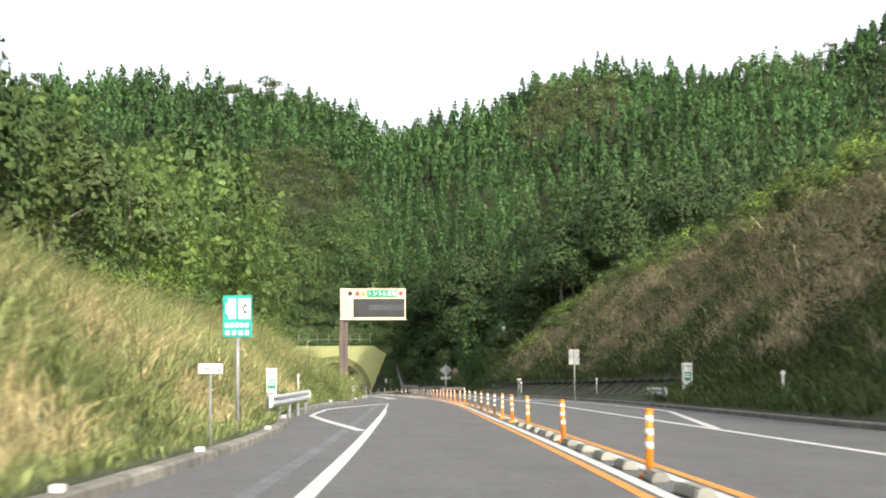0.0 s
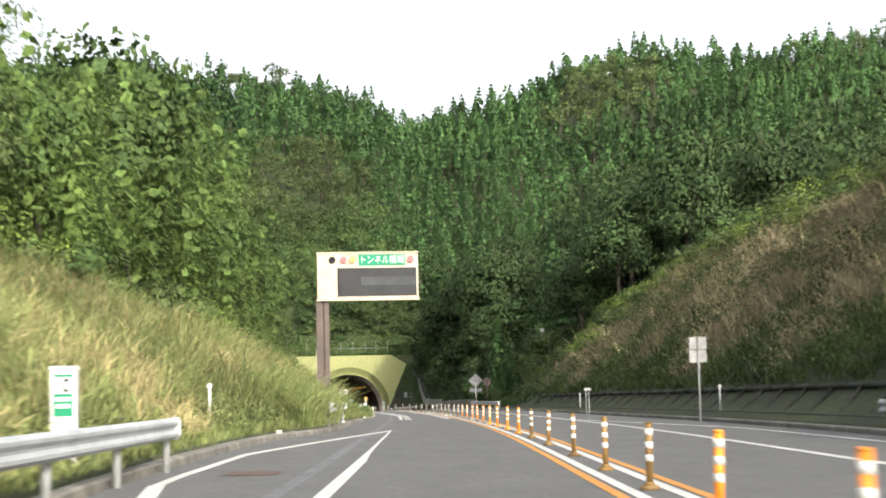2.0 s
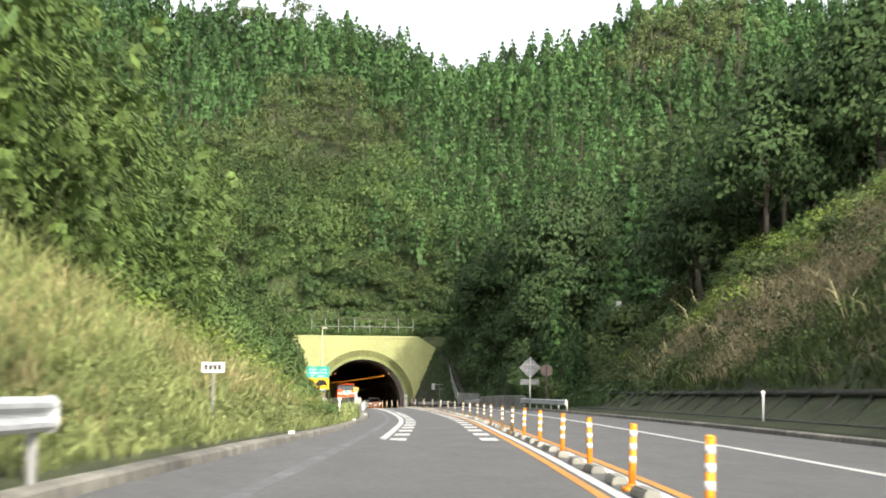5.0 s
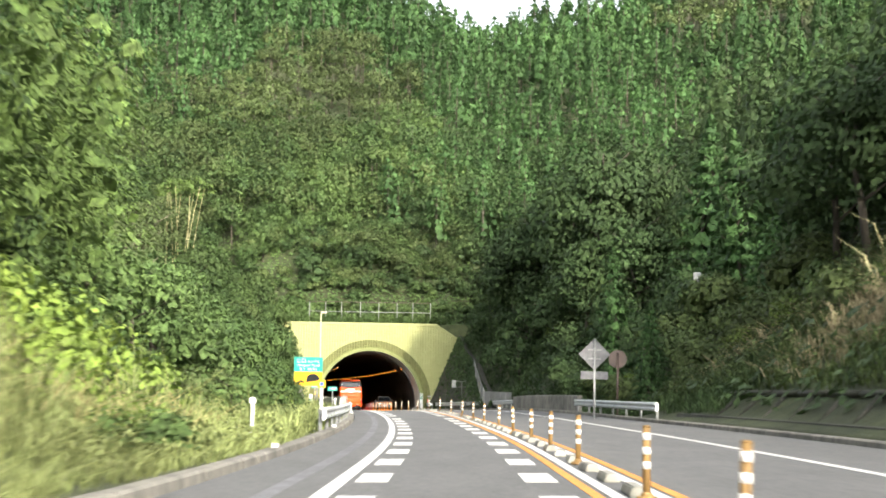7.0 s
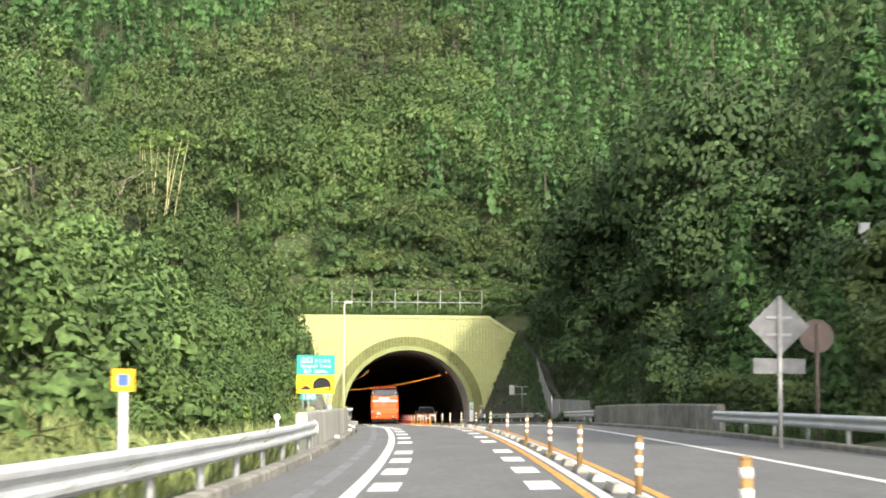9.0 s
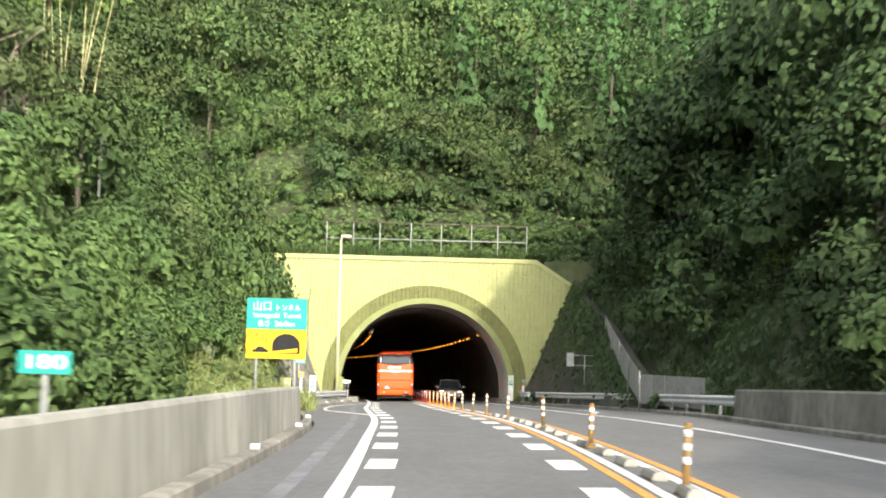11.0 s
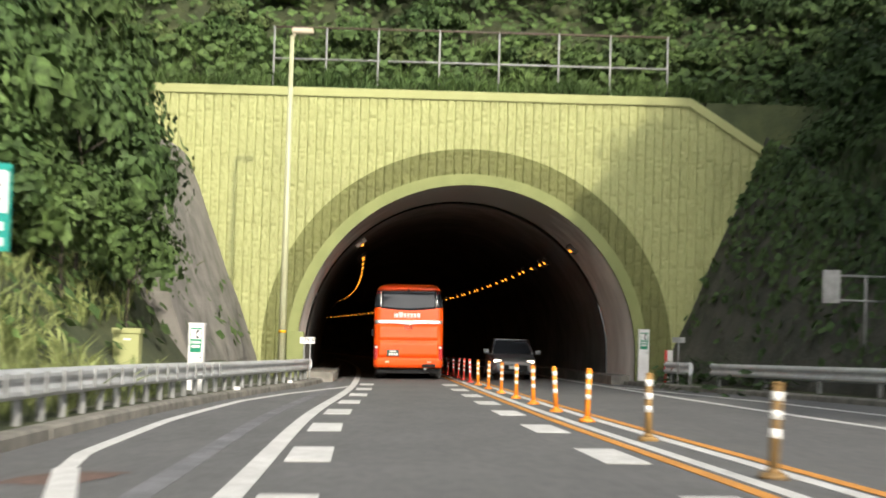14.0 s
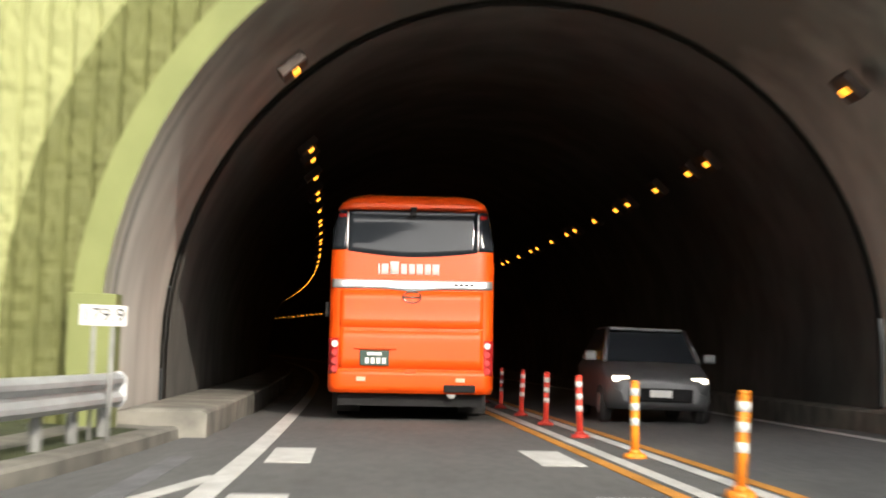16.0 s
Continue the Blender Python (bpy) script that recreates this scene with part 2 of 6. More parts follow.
def curve(table, column):
    ys = [r[0] for r in table]
    vs = [r[column] for r in table]
    sl = np.gradient(np.array(vs, float), np.array(ys, float))

    def f(y):
        y = np.asarray(y, float)
        i = np.clip(np.searchsorted(ys, y) - 1, 0, len(ys) - 2)
        y0, y1 = np.take(ys, i), np.take(ys, i + 1)
        h = y1 - y0
        u = np.clip((y - y0) / h, 0, 1)
        v0, v1, s0, s1 = np.take(vs, i), np.take(vs, i + 1), np.take(sl, i), np.take(sl, i + 1)
        c = v0 * (2 * u**3 - 3 * u**2 + 1) + v1 * (3 * u**2 - 2 * u**3) + h * (s0 * (u**3 - 2 * u**2 + u) + s1 * (u**3 - u**2))
        return c + np.where(y < ys[0], (y - ys[0]) * sl[0], 0) + np.where(y > ys[-1], (y - ys[-1]) * sl[-1], 0)
    return f


# y, x of the centre strip, height of the road
LINE = [(-111, -7.3, 0.85), (-55.5, -2.5, 1.08), (0, 2.35, 1.30), (27.75, 4.85, 1.42), (55.5, 7.2, 1.54), (94.35, 10.4, 1.71), (125.8, 12.5, 1.80), (155.4, 14.15, 1.87),
        (179.45, 15.4, 1.90), (203.5, 16.2, 1.94), (225.7, 16.6, 2.02), (249.75, 16.65, 2.08), (270.1, 16.35, 1.98), (284.9, 15.75, 1.86), (301.55, 14.95, 1.72),
        (316.35, 14.4, 1.59), (333, 13.7, 1.49), (351.5, 12.8, 1.41), (397.75, 9.6, 1.25), (453.25, 3.2, 1.1), (518, -7.5, 0.95), (592, -24, 0.8)]
line_x, line_z = curve(LINE, 1), curve(LINE, 2)
# y, offset of the foot of the left kerb, of the right kerb
EDGES = [(-111, -6.0, 7.0), (0, -6.0, 6.9), (44.4, -6.0, 6.9), (62.9, -6.9, 7.2), (86, -6.7, 7.4), (98, -5.9, 7.4), (118, -5.85, 7.4), (133.2, -5.6, 7.2), (155.4, -5.2, 7.0), (185, -5.1, 6.8), (225.7, -5.2, 6.4),
         (262.7, -5.7, 6.2), (277.5, -6.5, 7.2), (305.25, -6.5, 7.4), (316.35, -6.0, 6.6), (327.45, -5.1, 5.4), (334.85, -4.75, 4.75), (592, -4.75, 4.75)]
left_edge, right_edge = curve(EDGES, 1), curve(EDGES, 2)


def cross(y, off):
    """Cross fall of the road: height over its centre line at an offset; the left shoulder rises along the first bay."""
    fall = np.interp(y, [125, 200], [0.010, 0.020])
    rise = np.interp(y, [55, 88, 132, 160], [0, 0.06, 0.06, 0])
    return fall * (off + 2) + rise * np.maximum(0, -3.9 - off)


def on_road(y, off, dz=0.0):
    """A place by its y along the road and its offset to the right of the centre strip."""
    s = float(line_x(y + 0.5) - line_x(y - 0.5))
    n = math.hypot(1, s)
    return Vector((float(line_x(y)) + off / n, y - off * s / n, float(line_z(y) + cross(y, off)) + dz))


def heading(y):
    """Turn of the road about z, in degrees."""
    return -math.degrees(math.atan(float(line_x(y + 0.5) - line_x(y - 0.5))))


# ---- mesh helpers ----
def part(name, bm, mat, parent=None, label=""):
    me = bpy.data.meshes.new(name)
    bm.to_mesh(me)
    bm.free()
    me.materials.append(mat)
    ob = new(name, me)
    ob.parent = parent
    return tagged(ob, label)


def thing(name, label, category, m=None, group="", kind=""):
    ob = new(name)
    ob.empty_display_size = 0.2
    if m is not None:
        ob.matrix_basis = m
    return tagged(ob, label, category, group, kind)


def raw(name, verts, faces, mat, parent=None, smooth=False):
    me = bpy.data.meshes.new(name)
    verts, faces = np.asarray(verts, np.float32), np.asarray(faces, np.int32)
    k = faces.shape[1]
    me.vertices.add(len(verts))
    me.vertices.foreach_set("co", verts.ravel())
    me.loops.add(faces.size)
    me.loops.foreach_set("vertex_index", faces.ravel())
    me.polygons.add(len(faces))
    me.polygons.foreach_set("loop_start", np.arange(0, faces.size, k, dtype=np.int32))
    me.polygons.foreach_set("loop_total", np.full(len(faces), k, np.int32))
    if smooth:
        me.polygons.foreach_set("use_smooth", np.ones(len(faces), bool))
    me.update(calc_edges=True)
    me.materials.append(mat)
    ob = new(name, me)
    ob.parent = parent
    return ob


def box(bm, x0, x1, y0, y1, z0, z1, bevel=0.0, seg=2):
    g = bmesh.ops.create_cube(bm, size=1.0, matrix=Matrix.Translation(((x0 + x1) / 2, (y0 + y1) / 2, (z0 + z1) / 2)) @ Matrix.Diagonal((x1 - x0, y1 - y0, z1 - z0, 1)))
    if bevel:
        edges = list({e for v in g["verts"] for e in v.link_edges})
        bmesh.ops.bevel(bm, geom=edges, offset=bevel, segments=seg, affect="EDGES", profile=0.5)
    return bm


def rod(bm, p0, p1, r0, r1=None, n=10):
    p0, p1 = Vector(p0), Vector(p1)
    r1 = r0 if r1 is None else r1
    q = (p1 - p0).to_track_quat("Z", "Y").to_matrix().to_4x4()
    g = bmesh.ops.create_cone(bm, cap_ends=True, segments=n, radius1=r0, radius2=r1, depth=(p1 - p0).length,
                              matrix=Matrix.Translation((p0 + p1) / 2) @ q)
    for f in {f for v in g["verts"] for f in v.link_faces}:
        f.smooth = len(f.verts) == 4
    return bm


def prism(bm, outline, y0, y1):
    """A flat outline of (x, z), thick from y0 to y1."""
    a = [bm.verts.new((x, y0, z)) for x, z in outline]
    b = [bm.verts.new((x, y1, z)) for x, z in outline]
    n = len(outline)
    bm.faces.new(a)
    bm.faces.new(b[::-1])
    for i in range(n):
        bm.faces.new((a[i], b[i], b[(i + 1) % n], a[(i + 1) % n]))
    bmesh.ops.recalc_face_normals(bm, faces=bm.faces)
    return bm


def B():
    return bmesh.new()


def sweep(bm, ys, section, close=True):
    """Sweep a section of (offset, height) along the road; offset may be a function of y."""
    rings = []
    for y in ys:
        ring = []
        for o, h in section:
            ring.append(bm.verts.new(on_road(y, o(y) if callable(o) else o, h)))
        rings.append(ring)
    n = len(section)
    for a, b in zip(rings, rings[1:]):
        for i in range(n if close else n - 1):
            j = (i + 1) % n
            bm.faces.new((a[i], a[j], b[j], b[i]))
    if close:
        bm.faces.new(rings[0][::-1])
        bm.faces.new(rings[-1])
    bmesh.ops.recalc_face_normals(bm, faces=bm.faces)
    return bm


def span(a, b, step):
    return np.linspace(a, b, max(2, int(round((b - a) / step)) + 1))

# ---- the ground ----
# cross sections beside the road: at y, distance outward from the kerb and height over the road
LEFT_SECTIONS = [(-74, (0, .14, .8, .2, 4, 1.9, 8, 4.1, 12, 5.6, 20, 7.5, 40, 15, 90, 38, 400, 90)),
                 (136.9, (0, .14, .8, .2, 4, 1.9, 8, 4.1, 12, 5.6, 20, 7.5, 40, 15, 90, 38, 400, 90)),
                 (177.6, (0, .1, 1.5, .0, 4, -.2, 9, 1.0, 14, 3, 22, 7, 45, 20, 90, 36, 400, 60)),
                 (255.3, (0, .05, 1.5, -.3, 4, -.6, 8, 0.5, 13, 3.5, 22, 9, 45, 22, 90, 40, 400, 60)),
                 (292.3, (0, .12, 1.2, .15, 3, .8, 7, 3.5, 12, 8, 22, 16, 45, 30, 90, 46, 400, 60)),
                 (333, (0, .12, 2.0, .2, 4.2, 3.6, 8, 8.6, 14, 14, 25, 22, 50, 33, 90, 46, 400, 60))]
RIGHT_SECTIONS = [(-74, (0, .14, 1, .2, 2.4, 1.0, 9.5, 9.2, 13, 11.6, 20, 13.2, 30, 14.5, 60, 16, 120, 18, 400, 30)),
                  (155.4, (0, .14, 1, .2, 2.4, 1.0, 9.5, 9.0, 13, 11.0, 20, 12.5, 30, 14.5, 60, 17, 120, 20, 400, 30)),
                  (196.1, (0, .14, 1, .2, 2.4, 1.0, 9.5, 7.8, 13, 9.2, 20, 11, 30, 13.5, 60, 20, 120, 26, 400, 36)),
                  (212.75, (0, .1, 1, .1, 2.4, .7, 9.5, 5.0, 13, 6.5, 20, 9, 30, 13, 60, 22, 120, 30, 400, 40)),
                  (227.55, (0, .0, 1, -.3, 2.4, -.6, 7, 0, 12, 2.0, 20, 7, 30, 14, 60, 26, 120, 34, 400, 40)),
                  (270.1, (0, .0, 1, -.3, 2.4, -.2, 7, 2, 12, 5.0, 20, 11, 30, 18, 60, 30, 120, 38, 400, 44)),
                  (292.3, (0, .12, 1.6, .2, 2.4, 1.2, 5, 4.6, 8, 7.0, 14, 11, 30, 20, 60, 32, 120, 40, 400, 46)),
                  (333, (0, .12, 1.6, .2, 2.4, 2.2, 5, 7.6, 8, 10.0, 14, 14, 30, 23, 60, 34, 120, 42, 400, 48))]
# crest of the mountain: x and height of the ground
CREST = [(-400, 82), (-60, 77), (-30, 77.5), (-15, 76), (8, 73.5), (19, 70.5), (31.5, 64), (40, 66), (56, 70.5), (69, 76.5), (80, 81), (100, 81), (116, 79.5), (126, 83), (147, 84),
         (160, 94), (180, 106.5), (230, 118.5), (400, 130.5)]
D_LEFT = sorted({d for _, s in LEFT_SECTIONS for d in s[::2]})
D_RIGHT = sorted({d for _, s in RIGHT_SECTIONS for d in s[::2]})


def side(sections, y, d):
    ys = np.array([s[0] for s in sections], float)
    rows = np.array([np.interp(d, s[1][::2], s[1][1::2]) for s in sections])
    y = np.clip(np.broadcast_to(y, d.shape), ys[0], ys[-1])
    i = np.clip(np.searchsorted(ys, y) - 1, 0, len(ys) - 2)
    u = (y - ys[i]) / (ys[i + 1] - ys[i])
    u = u * u * (3 - 2 * u)
    k = np.arange(d.size)
    flat = rows.reshape(len(ys), -1)
    return (flat[i.ravel(), k] * (1 - u.ravel()) + flat[i.ravel() + 1, k] * u.ravel()).reshape(d.shape)


def roughness(x, y):
    return (0.5 * np.sin(x * 0.31 + 1.7 * np.sin(y * 0.11)) + 0.4 * np.sin(y * 0.43 + x * 0.17) + 0.25 * np.sin(x * 0.9 - y * 0.7))


def ground(x, y):
    """Height of the ground."""
    x, y = np.broadcast_arrays(np.asarray(x, float), np.asarray(y, float))
    yc = np.minimum(y, 334.9)
    off = x - line_x(yc)
    base = line_z(yc)
    dl, dr = left_edge(yc) - off, off - right_edge(yc)
    h = np.where(dl > 0, side(LEFT_SECTIONS, yc, np.maximum(dl, 0)), np.where(dr > 0, side(RIGHT_SECTIONS, yc, np.maximum(dr, 0)), -0.35))
    d = np.maximum(np.maximum(dl, dr), 0)
    h = np.where((d > 0) & (d < .31), -.3, h)
    z = base + h + np.clip(d - 3, 0, 8) / 8 * roughness(x, y) * 0.5 + np.where(d > 0, cross(yc, np.clip(off, -7, 9)), 0)
    crest = np.interp(x, [c[0] for c in CREST], [c[1] for c in CREST])
    u = np.clip((y - 334.6) / 122.4, 0, 1)
    hill = 10.9 + (crest - 10.9) * u**0.78 + roughness(x, y) * u * 2
    hill = np.where(y > 457, crest - (y - 457) * 0.2, hill)
    return np.where(y > 332.4, np.maximum(hill, np.minimum(z, crest + 4)), z)


def build_ground():
    ys = np.concatenate([np.array([-1200, -700, -400, -220, -150, -110]), np.arange(-94, 330, 3.0), [331.7, 332.35, 332.5], [333.3, 334.1, 334.8], np.arange(336.5, 486, 3.5), [500, 530, 580, 680, 850, 1200, 2200]])
    dl = np.array([900, 600, 400, 250, 180, 130, 90, 75, 62, 50, 45, 40, 36, 32, 28, 25, 22, 20, 18, 16, 14, 13, 12, 11, 10, 9, 8, 7, 6, 5, 4, 3.2, 2.4, 1.6, .8, 0.34, 0.3, 0.02])
    verts, cols = [], None
    for y in ys:
        yc = min(y, 334.9)
        c, le, re = float(line_x(yc)), float(left_edge(yc)), float(right_edge(yc))
        inner = np.linspace(le + .01, re - .01, 9)
        offs = np.concatenate([le - dl, inner, re + dl[::-1]])
        x = c + offs
        z = ground(x, np.full_like(x, y))
        verts.append(np.stack([x, np.full_like(x, y), z], 1))
        cols = len(x)
    v = np.concatenate(verts)
    faces = []
    n0 = len(dl)
    for r in range(len(ys) - 1):
        for k in range(cols - 1):
            if 331.5 < ys[r] < 332.4 and n0 - 5 <= k < n0 + 14:
                continue
            a = r * cols + k
            faces.append((a, a + 1, a + cols + 1, a + cols))
    ob = raw("ground", v, faces, SOIL, smooth=True)
    tagged(ob, "earth slopes and forested mountain ground beside the road", "ground", kind="stuff")
    ob["kind"] = "structure"


build_ground()

# ---- the road and its paint ----
Y0, Y1 = -111.0, 588.0


def build_road():
    ys = span(Y0, Y1, 3.0)
    bm = sweep(B(), ys, [(lambda y: float(left_edge(y)) + .02, 0), (-4.1, 0), (0, 0), (4.0, 0), (lambda y: float(right_edge(y)) - .02, 0),
                         (lambda y: float(right_edge(y)) - .02, -.3), (lambda y: float(left_edge(y)) + .02, -.3)])
    road = part("road", bm, ASPHALT)
    tagged(road, "grey asphalt two-lane expressway with worn surface", "road", kind="structure")
    return road


ROAD = build_road()


def stripe(name, a, b, off, width, mat, lift=0.004, step=3.0, label=""):
    h = width / 2
    f = off if callable(off) else (lambda y: off)
    bm = sweep(B(), span(a, b, step), [(lambda y: f(y) - h, 0.0), (lambda y: f(y) - h, lift), (lambda y: f(y) + h, lift), (lambda y: f(y) + h, 0.0)])
    return part(name, bm, mat, ROAD, label)


RW = 3.95
left_line = curve([(-111, -3.72, 0), (18.5, -3.74, 0), (55.5, -3.82, 0), (96.2, -3.95, 0), (125.8, -3.72, 0), (157.25, -3.45, 0), (199.8, -3.5, 0), (225.7, -3.7, 0), (259, -4.1, 0), (305.25, -4.12, 0), (327.45, -3.85, 0), (340.4, -3.8, 0)], 1)
LW = -3.9
stripe("edge_line", Y0, 555, left_line, 0.20, PAINT_WHITE, 0.006, label="solid white edge line")
stripe("edge_line", Y0, 555, RW, 0.18, PAINT_WHITE, 0.006)
stripe("scrubbed_line", Y0, 329, lambda y: left_line(y) - 0.62, 0.22, PAINT_OLD, 0.004, label="ground-off old edge line, pale grey")
for o, w, m in ((-0.45, 0.13, PAINT_ORANGE), (-0.24, 0.15, PAINT_WHITE), (0.24, 0.15, PAINT_WHITE), (0.45, 0.13, PAINT_ORANGE)):
    stripe("centre_line", Y0, 555, o, w, m, 0.006)
def straight(table):
    return lambda y: float(np.interp(y, [r[0] for r in table], [r[1] for r in table]))


# the outer lines of the emergency bays
bay = straight([(42.55, LW, 0), (64.01, -6.35, 0), (66.6, -6.42, 0), (75.85, -6.4, 0), (87.88, -5.3, 0), (105.45, LW, 0)])
stripe("bay_line", 64.01, 105.45, bay, 0.16, PAINT_WHITE, 0.007, 1.0, "white line round the emergency bay")
stripe("bay_line", 43.29, 64.01, bay, 0.24, PAINT_WHITE, 0.008, 0.5)
bay2 = straight([(276.57, LW, 0), (289.16, -5.75, 0), (291.38, -5.95, 0), (299.7, -6.05, 0), (310.8, -5.85, 0), (317.28, -5.3, 0), (326.53, LW, 0)])
stripe("bay_line", 289.16, 326.34, bay2, 0.16, PAINT_WHITE, 0.007, 1.0)
stripe("bay_line", 277.13, 289.16, bay2, 0.22, PAINT_WHITE, 0.008, 0.5)
bay3 = straight([(38.85, RW, 0), (61.98, 6.2, 0), (66.6, 6.35, 0), (90.65, 6.3, 0), (122.1, RW, 0)])
stripe("bay_line", 39.77, 61.98, bay3, 0.2, PAINT_WHITE, 0.007, 0.7)
stripe("bay_line", 61.98, 121.18, bay3, 0.14, PAINT_WHITE, 0.008, 1.0)
bay4 = straight([(282.12, RW, 0), (291.38, RW + 1.55, 0), (296, RW + 1.7, 0), (312.65, RW + 1.5, 0), (329.3, RW + .2, 0)])
stripe("bay_line", 282.68, 291.38, bay4, 0.2, PAINT_WHITE, 0.007, 0.7)
stripe("bay_line", 291.38, 329.3, bay4, 0.14, PAINT_WHITE, 0.008, 1.0)


def slow_marks():
    """Pairs of short white blocks inside the lane lines before the tunnel."""
    for y in [*np.arange(143.6, 222.0, 5.74), *np.arange(228.3, 333.0, 6.33)]:
        for o in (float(left_line(y)) + 0.40, -0.88):
            bm = B()
            vs = [bm.verts.new(on_road(y + a, o + b, 0.006)) for a, b in ((-1.25, -.21), (-1.25, .21), (1.25, .21), (1.25, -.21))]
            bm.faces.new(vs)
            g = bmesh.ops.extrude_face_region(bm, geom=bm.faces[:])
            bmesh.ops.translate(bm, verts=[v for v in g["geom"] if isinstance(v, bmesh.types.BMVert)], vec=(0, 0, -.006))
            part("slowing_mark", bm, PAINT_WHITE, ROAD)


slow_marks()

# ---- kerbs ----


def kerb(name, edge, a, b, sign, label):
    root = thing(name, label, "kerb", kind="structure")
    e = lambda y: float(edge(y))
    n = int((b - a) / 2.0)
    for i in range(n):
        y0, y1 = a + (b - a) * i / n + .012, a + (b - a) * (i + 1) / n - .012
        j = RNG.normal(0, .008)
        sec = [(lambda y: e(y) + sign * .03 + j, -.25), (lambda y: e(y) + sign * .05 + j, .10), (lambda y: e(y) + sign * .09 + j, .13), (lambda y: e(y) + sign * .28 + j, .135), (lambda y: e(y) + sign * .3 + j, -.25)]
        part("kerb_stone", sweep(B(), (y0, (y0 + y1) / 2, y1), sec), CONCRETE_DARK, root)


kerb("kerb_left", left_edge, -40, 334.5, -1, "weathered grey concrete kerb stones with moss")
kerb("kerb_right", right_edge, -40, 334.5, 1, "weathered grey concrete kerb stones in shade")

part("bay_apron", sweep(B(), span(282, 334, 3.0), [(lambda y: float(left_edge(y)) - .28, -.2), (lambda y: float(left_edge(y)) - .28, .128), (lambda y: float(left_edge(y)) - 1.15, .17), (lambda y: float(left_edge(y)) - 1.2, -.2)]),
     CONCRETE_DARK, None)
tagged(bpy.data.objects["bay_apron"], "worn concrete apron under the guard rail", "pavement", kind="structure")

# ---- the tunnel ----
PY = 331.9                       # face of the portal
CX, CZ, RAD = 13.46, 2.5, 5.43    # axis of the arch


def arch(r, cz=CZ, foot=-1.2, n=40, flare=0.0):
    pts = [(-r - flare, foot), *[(r * math.cos(a), r * math.sin(a)) for a in np.linspace(math.pi, 0, n + 1)], (r + flare, foot)]
    return [(x, z + cz) for x, z in pts]


def build_portal():
    root = thing("tunnel_portal", "yellow-green rock-faced tunnel portal wall with an olive arch ring", "tunnel portal", kind="structure")
    # rock-faced liner: vertical ribs 0.28 m wide with chiselled courses
    rib, course = 0.28, 0.10
    u0 = np.array([.0, .035, .07, .25, .42, .59, .76, .93, .965])
    xs = (np.arange(6, 85)[:, None] * rib + u0[None] * rib).ravel()
    zs = (np.arange(13, 108)[:, None] * course + np.array([.0, .45])[None] * course).ravel()
    zs = zs[zs < 10.72]
    X, Z = np.meshgrid(xs, zs)
    k = np.floor(X / rib + 1e-6)
    u = X / rib - k
    groove = np.where(np.minimum(u, 1 - u) < .036, 0, 1.0)

    def rnd(a, b, w):
        r = np.sin(a * 78.233 + b * 37.719 + w * 11.3) * 43758.5453
        return r - np.floor(r)

    block = np.floor(Z / 1.12 + .37 * rnd(k, 0, 3))
    chip = rnd(k * 9 + np.floor(u * 6 + .01), np.floor(Z / course * 2 + .02), 2)
    chip = np.where(chip < .3, chip * .35, chip)
    seam = np.where(np.abs(Z / 1.12 + .37 * rnd(k, 0, 3) - block) < .045, .35, 1.0)
    depth = groove * seam * (.022 + .012 * rnd(k, block, 7) + .055 * chip) + RNG.normal(0, .002, X.shape)
    Yf = PY - depth
    r = np.hypot(X - CX, np.maximum(Z - CZ, 0))
    limit = np.where(X < 20.44, 10.72, 10.72 - (X - 20.44) * 0.64)
    nx = len(xs)
    idx = (np.arange(len(zs) - 1)[:, None] * nx + np.arange(nx - 1)[None, :])
    q = np.stack([idx, idx + 1, idx + nx + 1, idx + nx], -1)
    mid = (r[:-1, :-1] + r[1:, 1:]) / 2
    okc = (mid > RAD + .08) & (Z[1:, 1:] <= limit[1:, 1:])
    ring = mid < RAD + 1.16
    qa, qb = q[okc & ~ring], q[okc & ring]
    edge = np.intersect1d(qa.ravel(), qb.ravel())
    P = np.stack([X, Yf, Z], -1).reshape(-1, 3)
    e = P[edge]
    dx, dz = e[:, 0] - CX, e[:, 2] - CZ
    rr = np.hypot(dx, np.maximum(dz, 0))
    f = (RAD + 1.16) / rr
    P[edge, 0] = CX + dx * f
    P[edge, 2] = np.where(dz > 0, CZ + dz * f, e[:, 2])
    raw("liner_face", P, qa, PORTAL, root)
    tagged(raw("arch_ring", P, qb, PORTAL_RING, root), "rock-faced ring painted darker olive")
    # the wall behind its face
    bm = B()
    outer = [(0.5, 1.0), (0.5, 10.7), (20.44, 10.7), (25.2, 7.66), (25.2, 1.0)]
    ap = arch(RAD)[::-1]
    pts = [(0.5, 1.0)] + [(x + CX, z) for x, z in arch(RAD + 0.02)] + [(25.2, 1.0), (25.2, 7.66), (20.44, 10.7), (0.5, 10.7)]
    prism(bm, [(x, max(z, 1.0)) for x, z in pts], PY + .03, PY + .75)
    part("wall_core", bm, CONCRETE, root)
    # coping
    part("coping", box(B(), 0.4, 20.5, PY - .14, PY + .85, 10.66, 10.95, .03), PORTAL, root, "plain yellow-green concrete coping")
    bm = box(B(), -.05, 5.7, PY - .135, PY + .84, -.04, .25, .03)
    bmesh.ops.transform(bm, matrix=Matrix.Translation((20.44, 0, 10.69)) @ Matrix.Rotation(math.atan(.64), 4, "Y"), verts=bm.verts)
    part("coping", bm, PORTAL, root)
    # smooth band round the arch
    a, b = arch(RAD), arch(RAD + .36)
    pts = [(x + CX, z) for x, z in a] + [(x + CX, z) for x, z in b[::-1]]
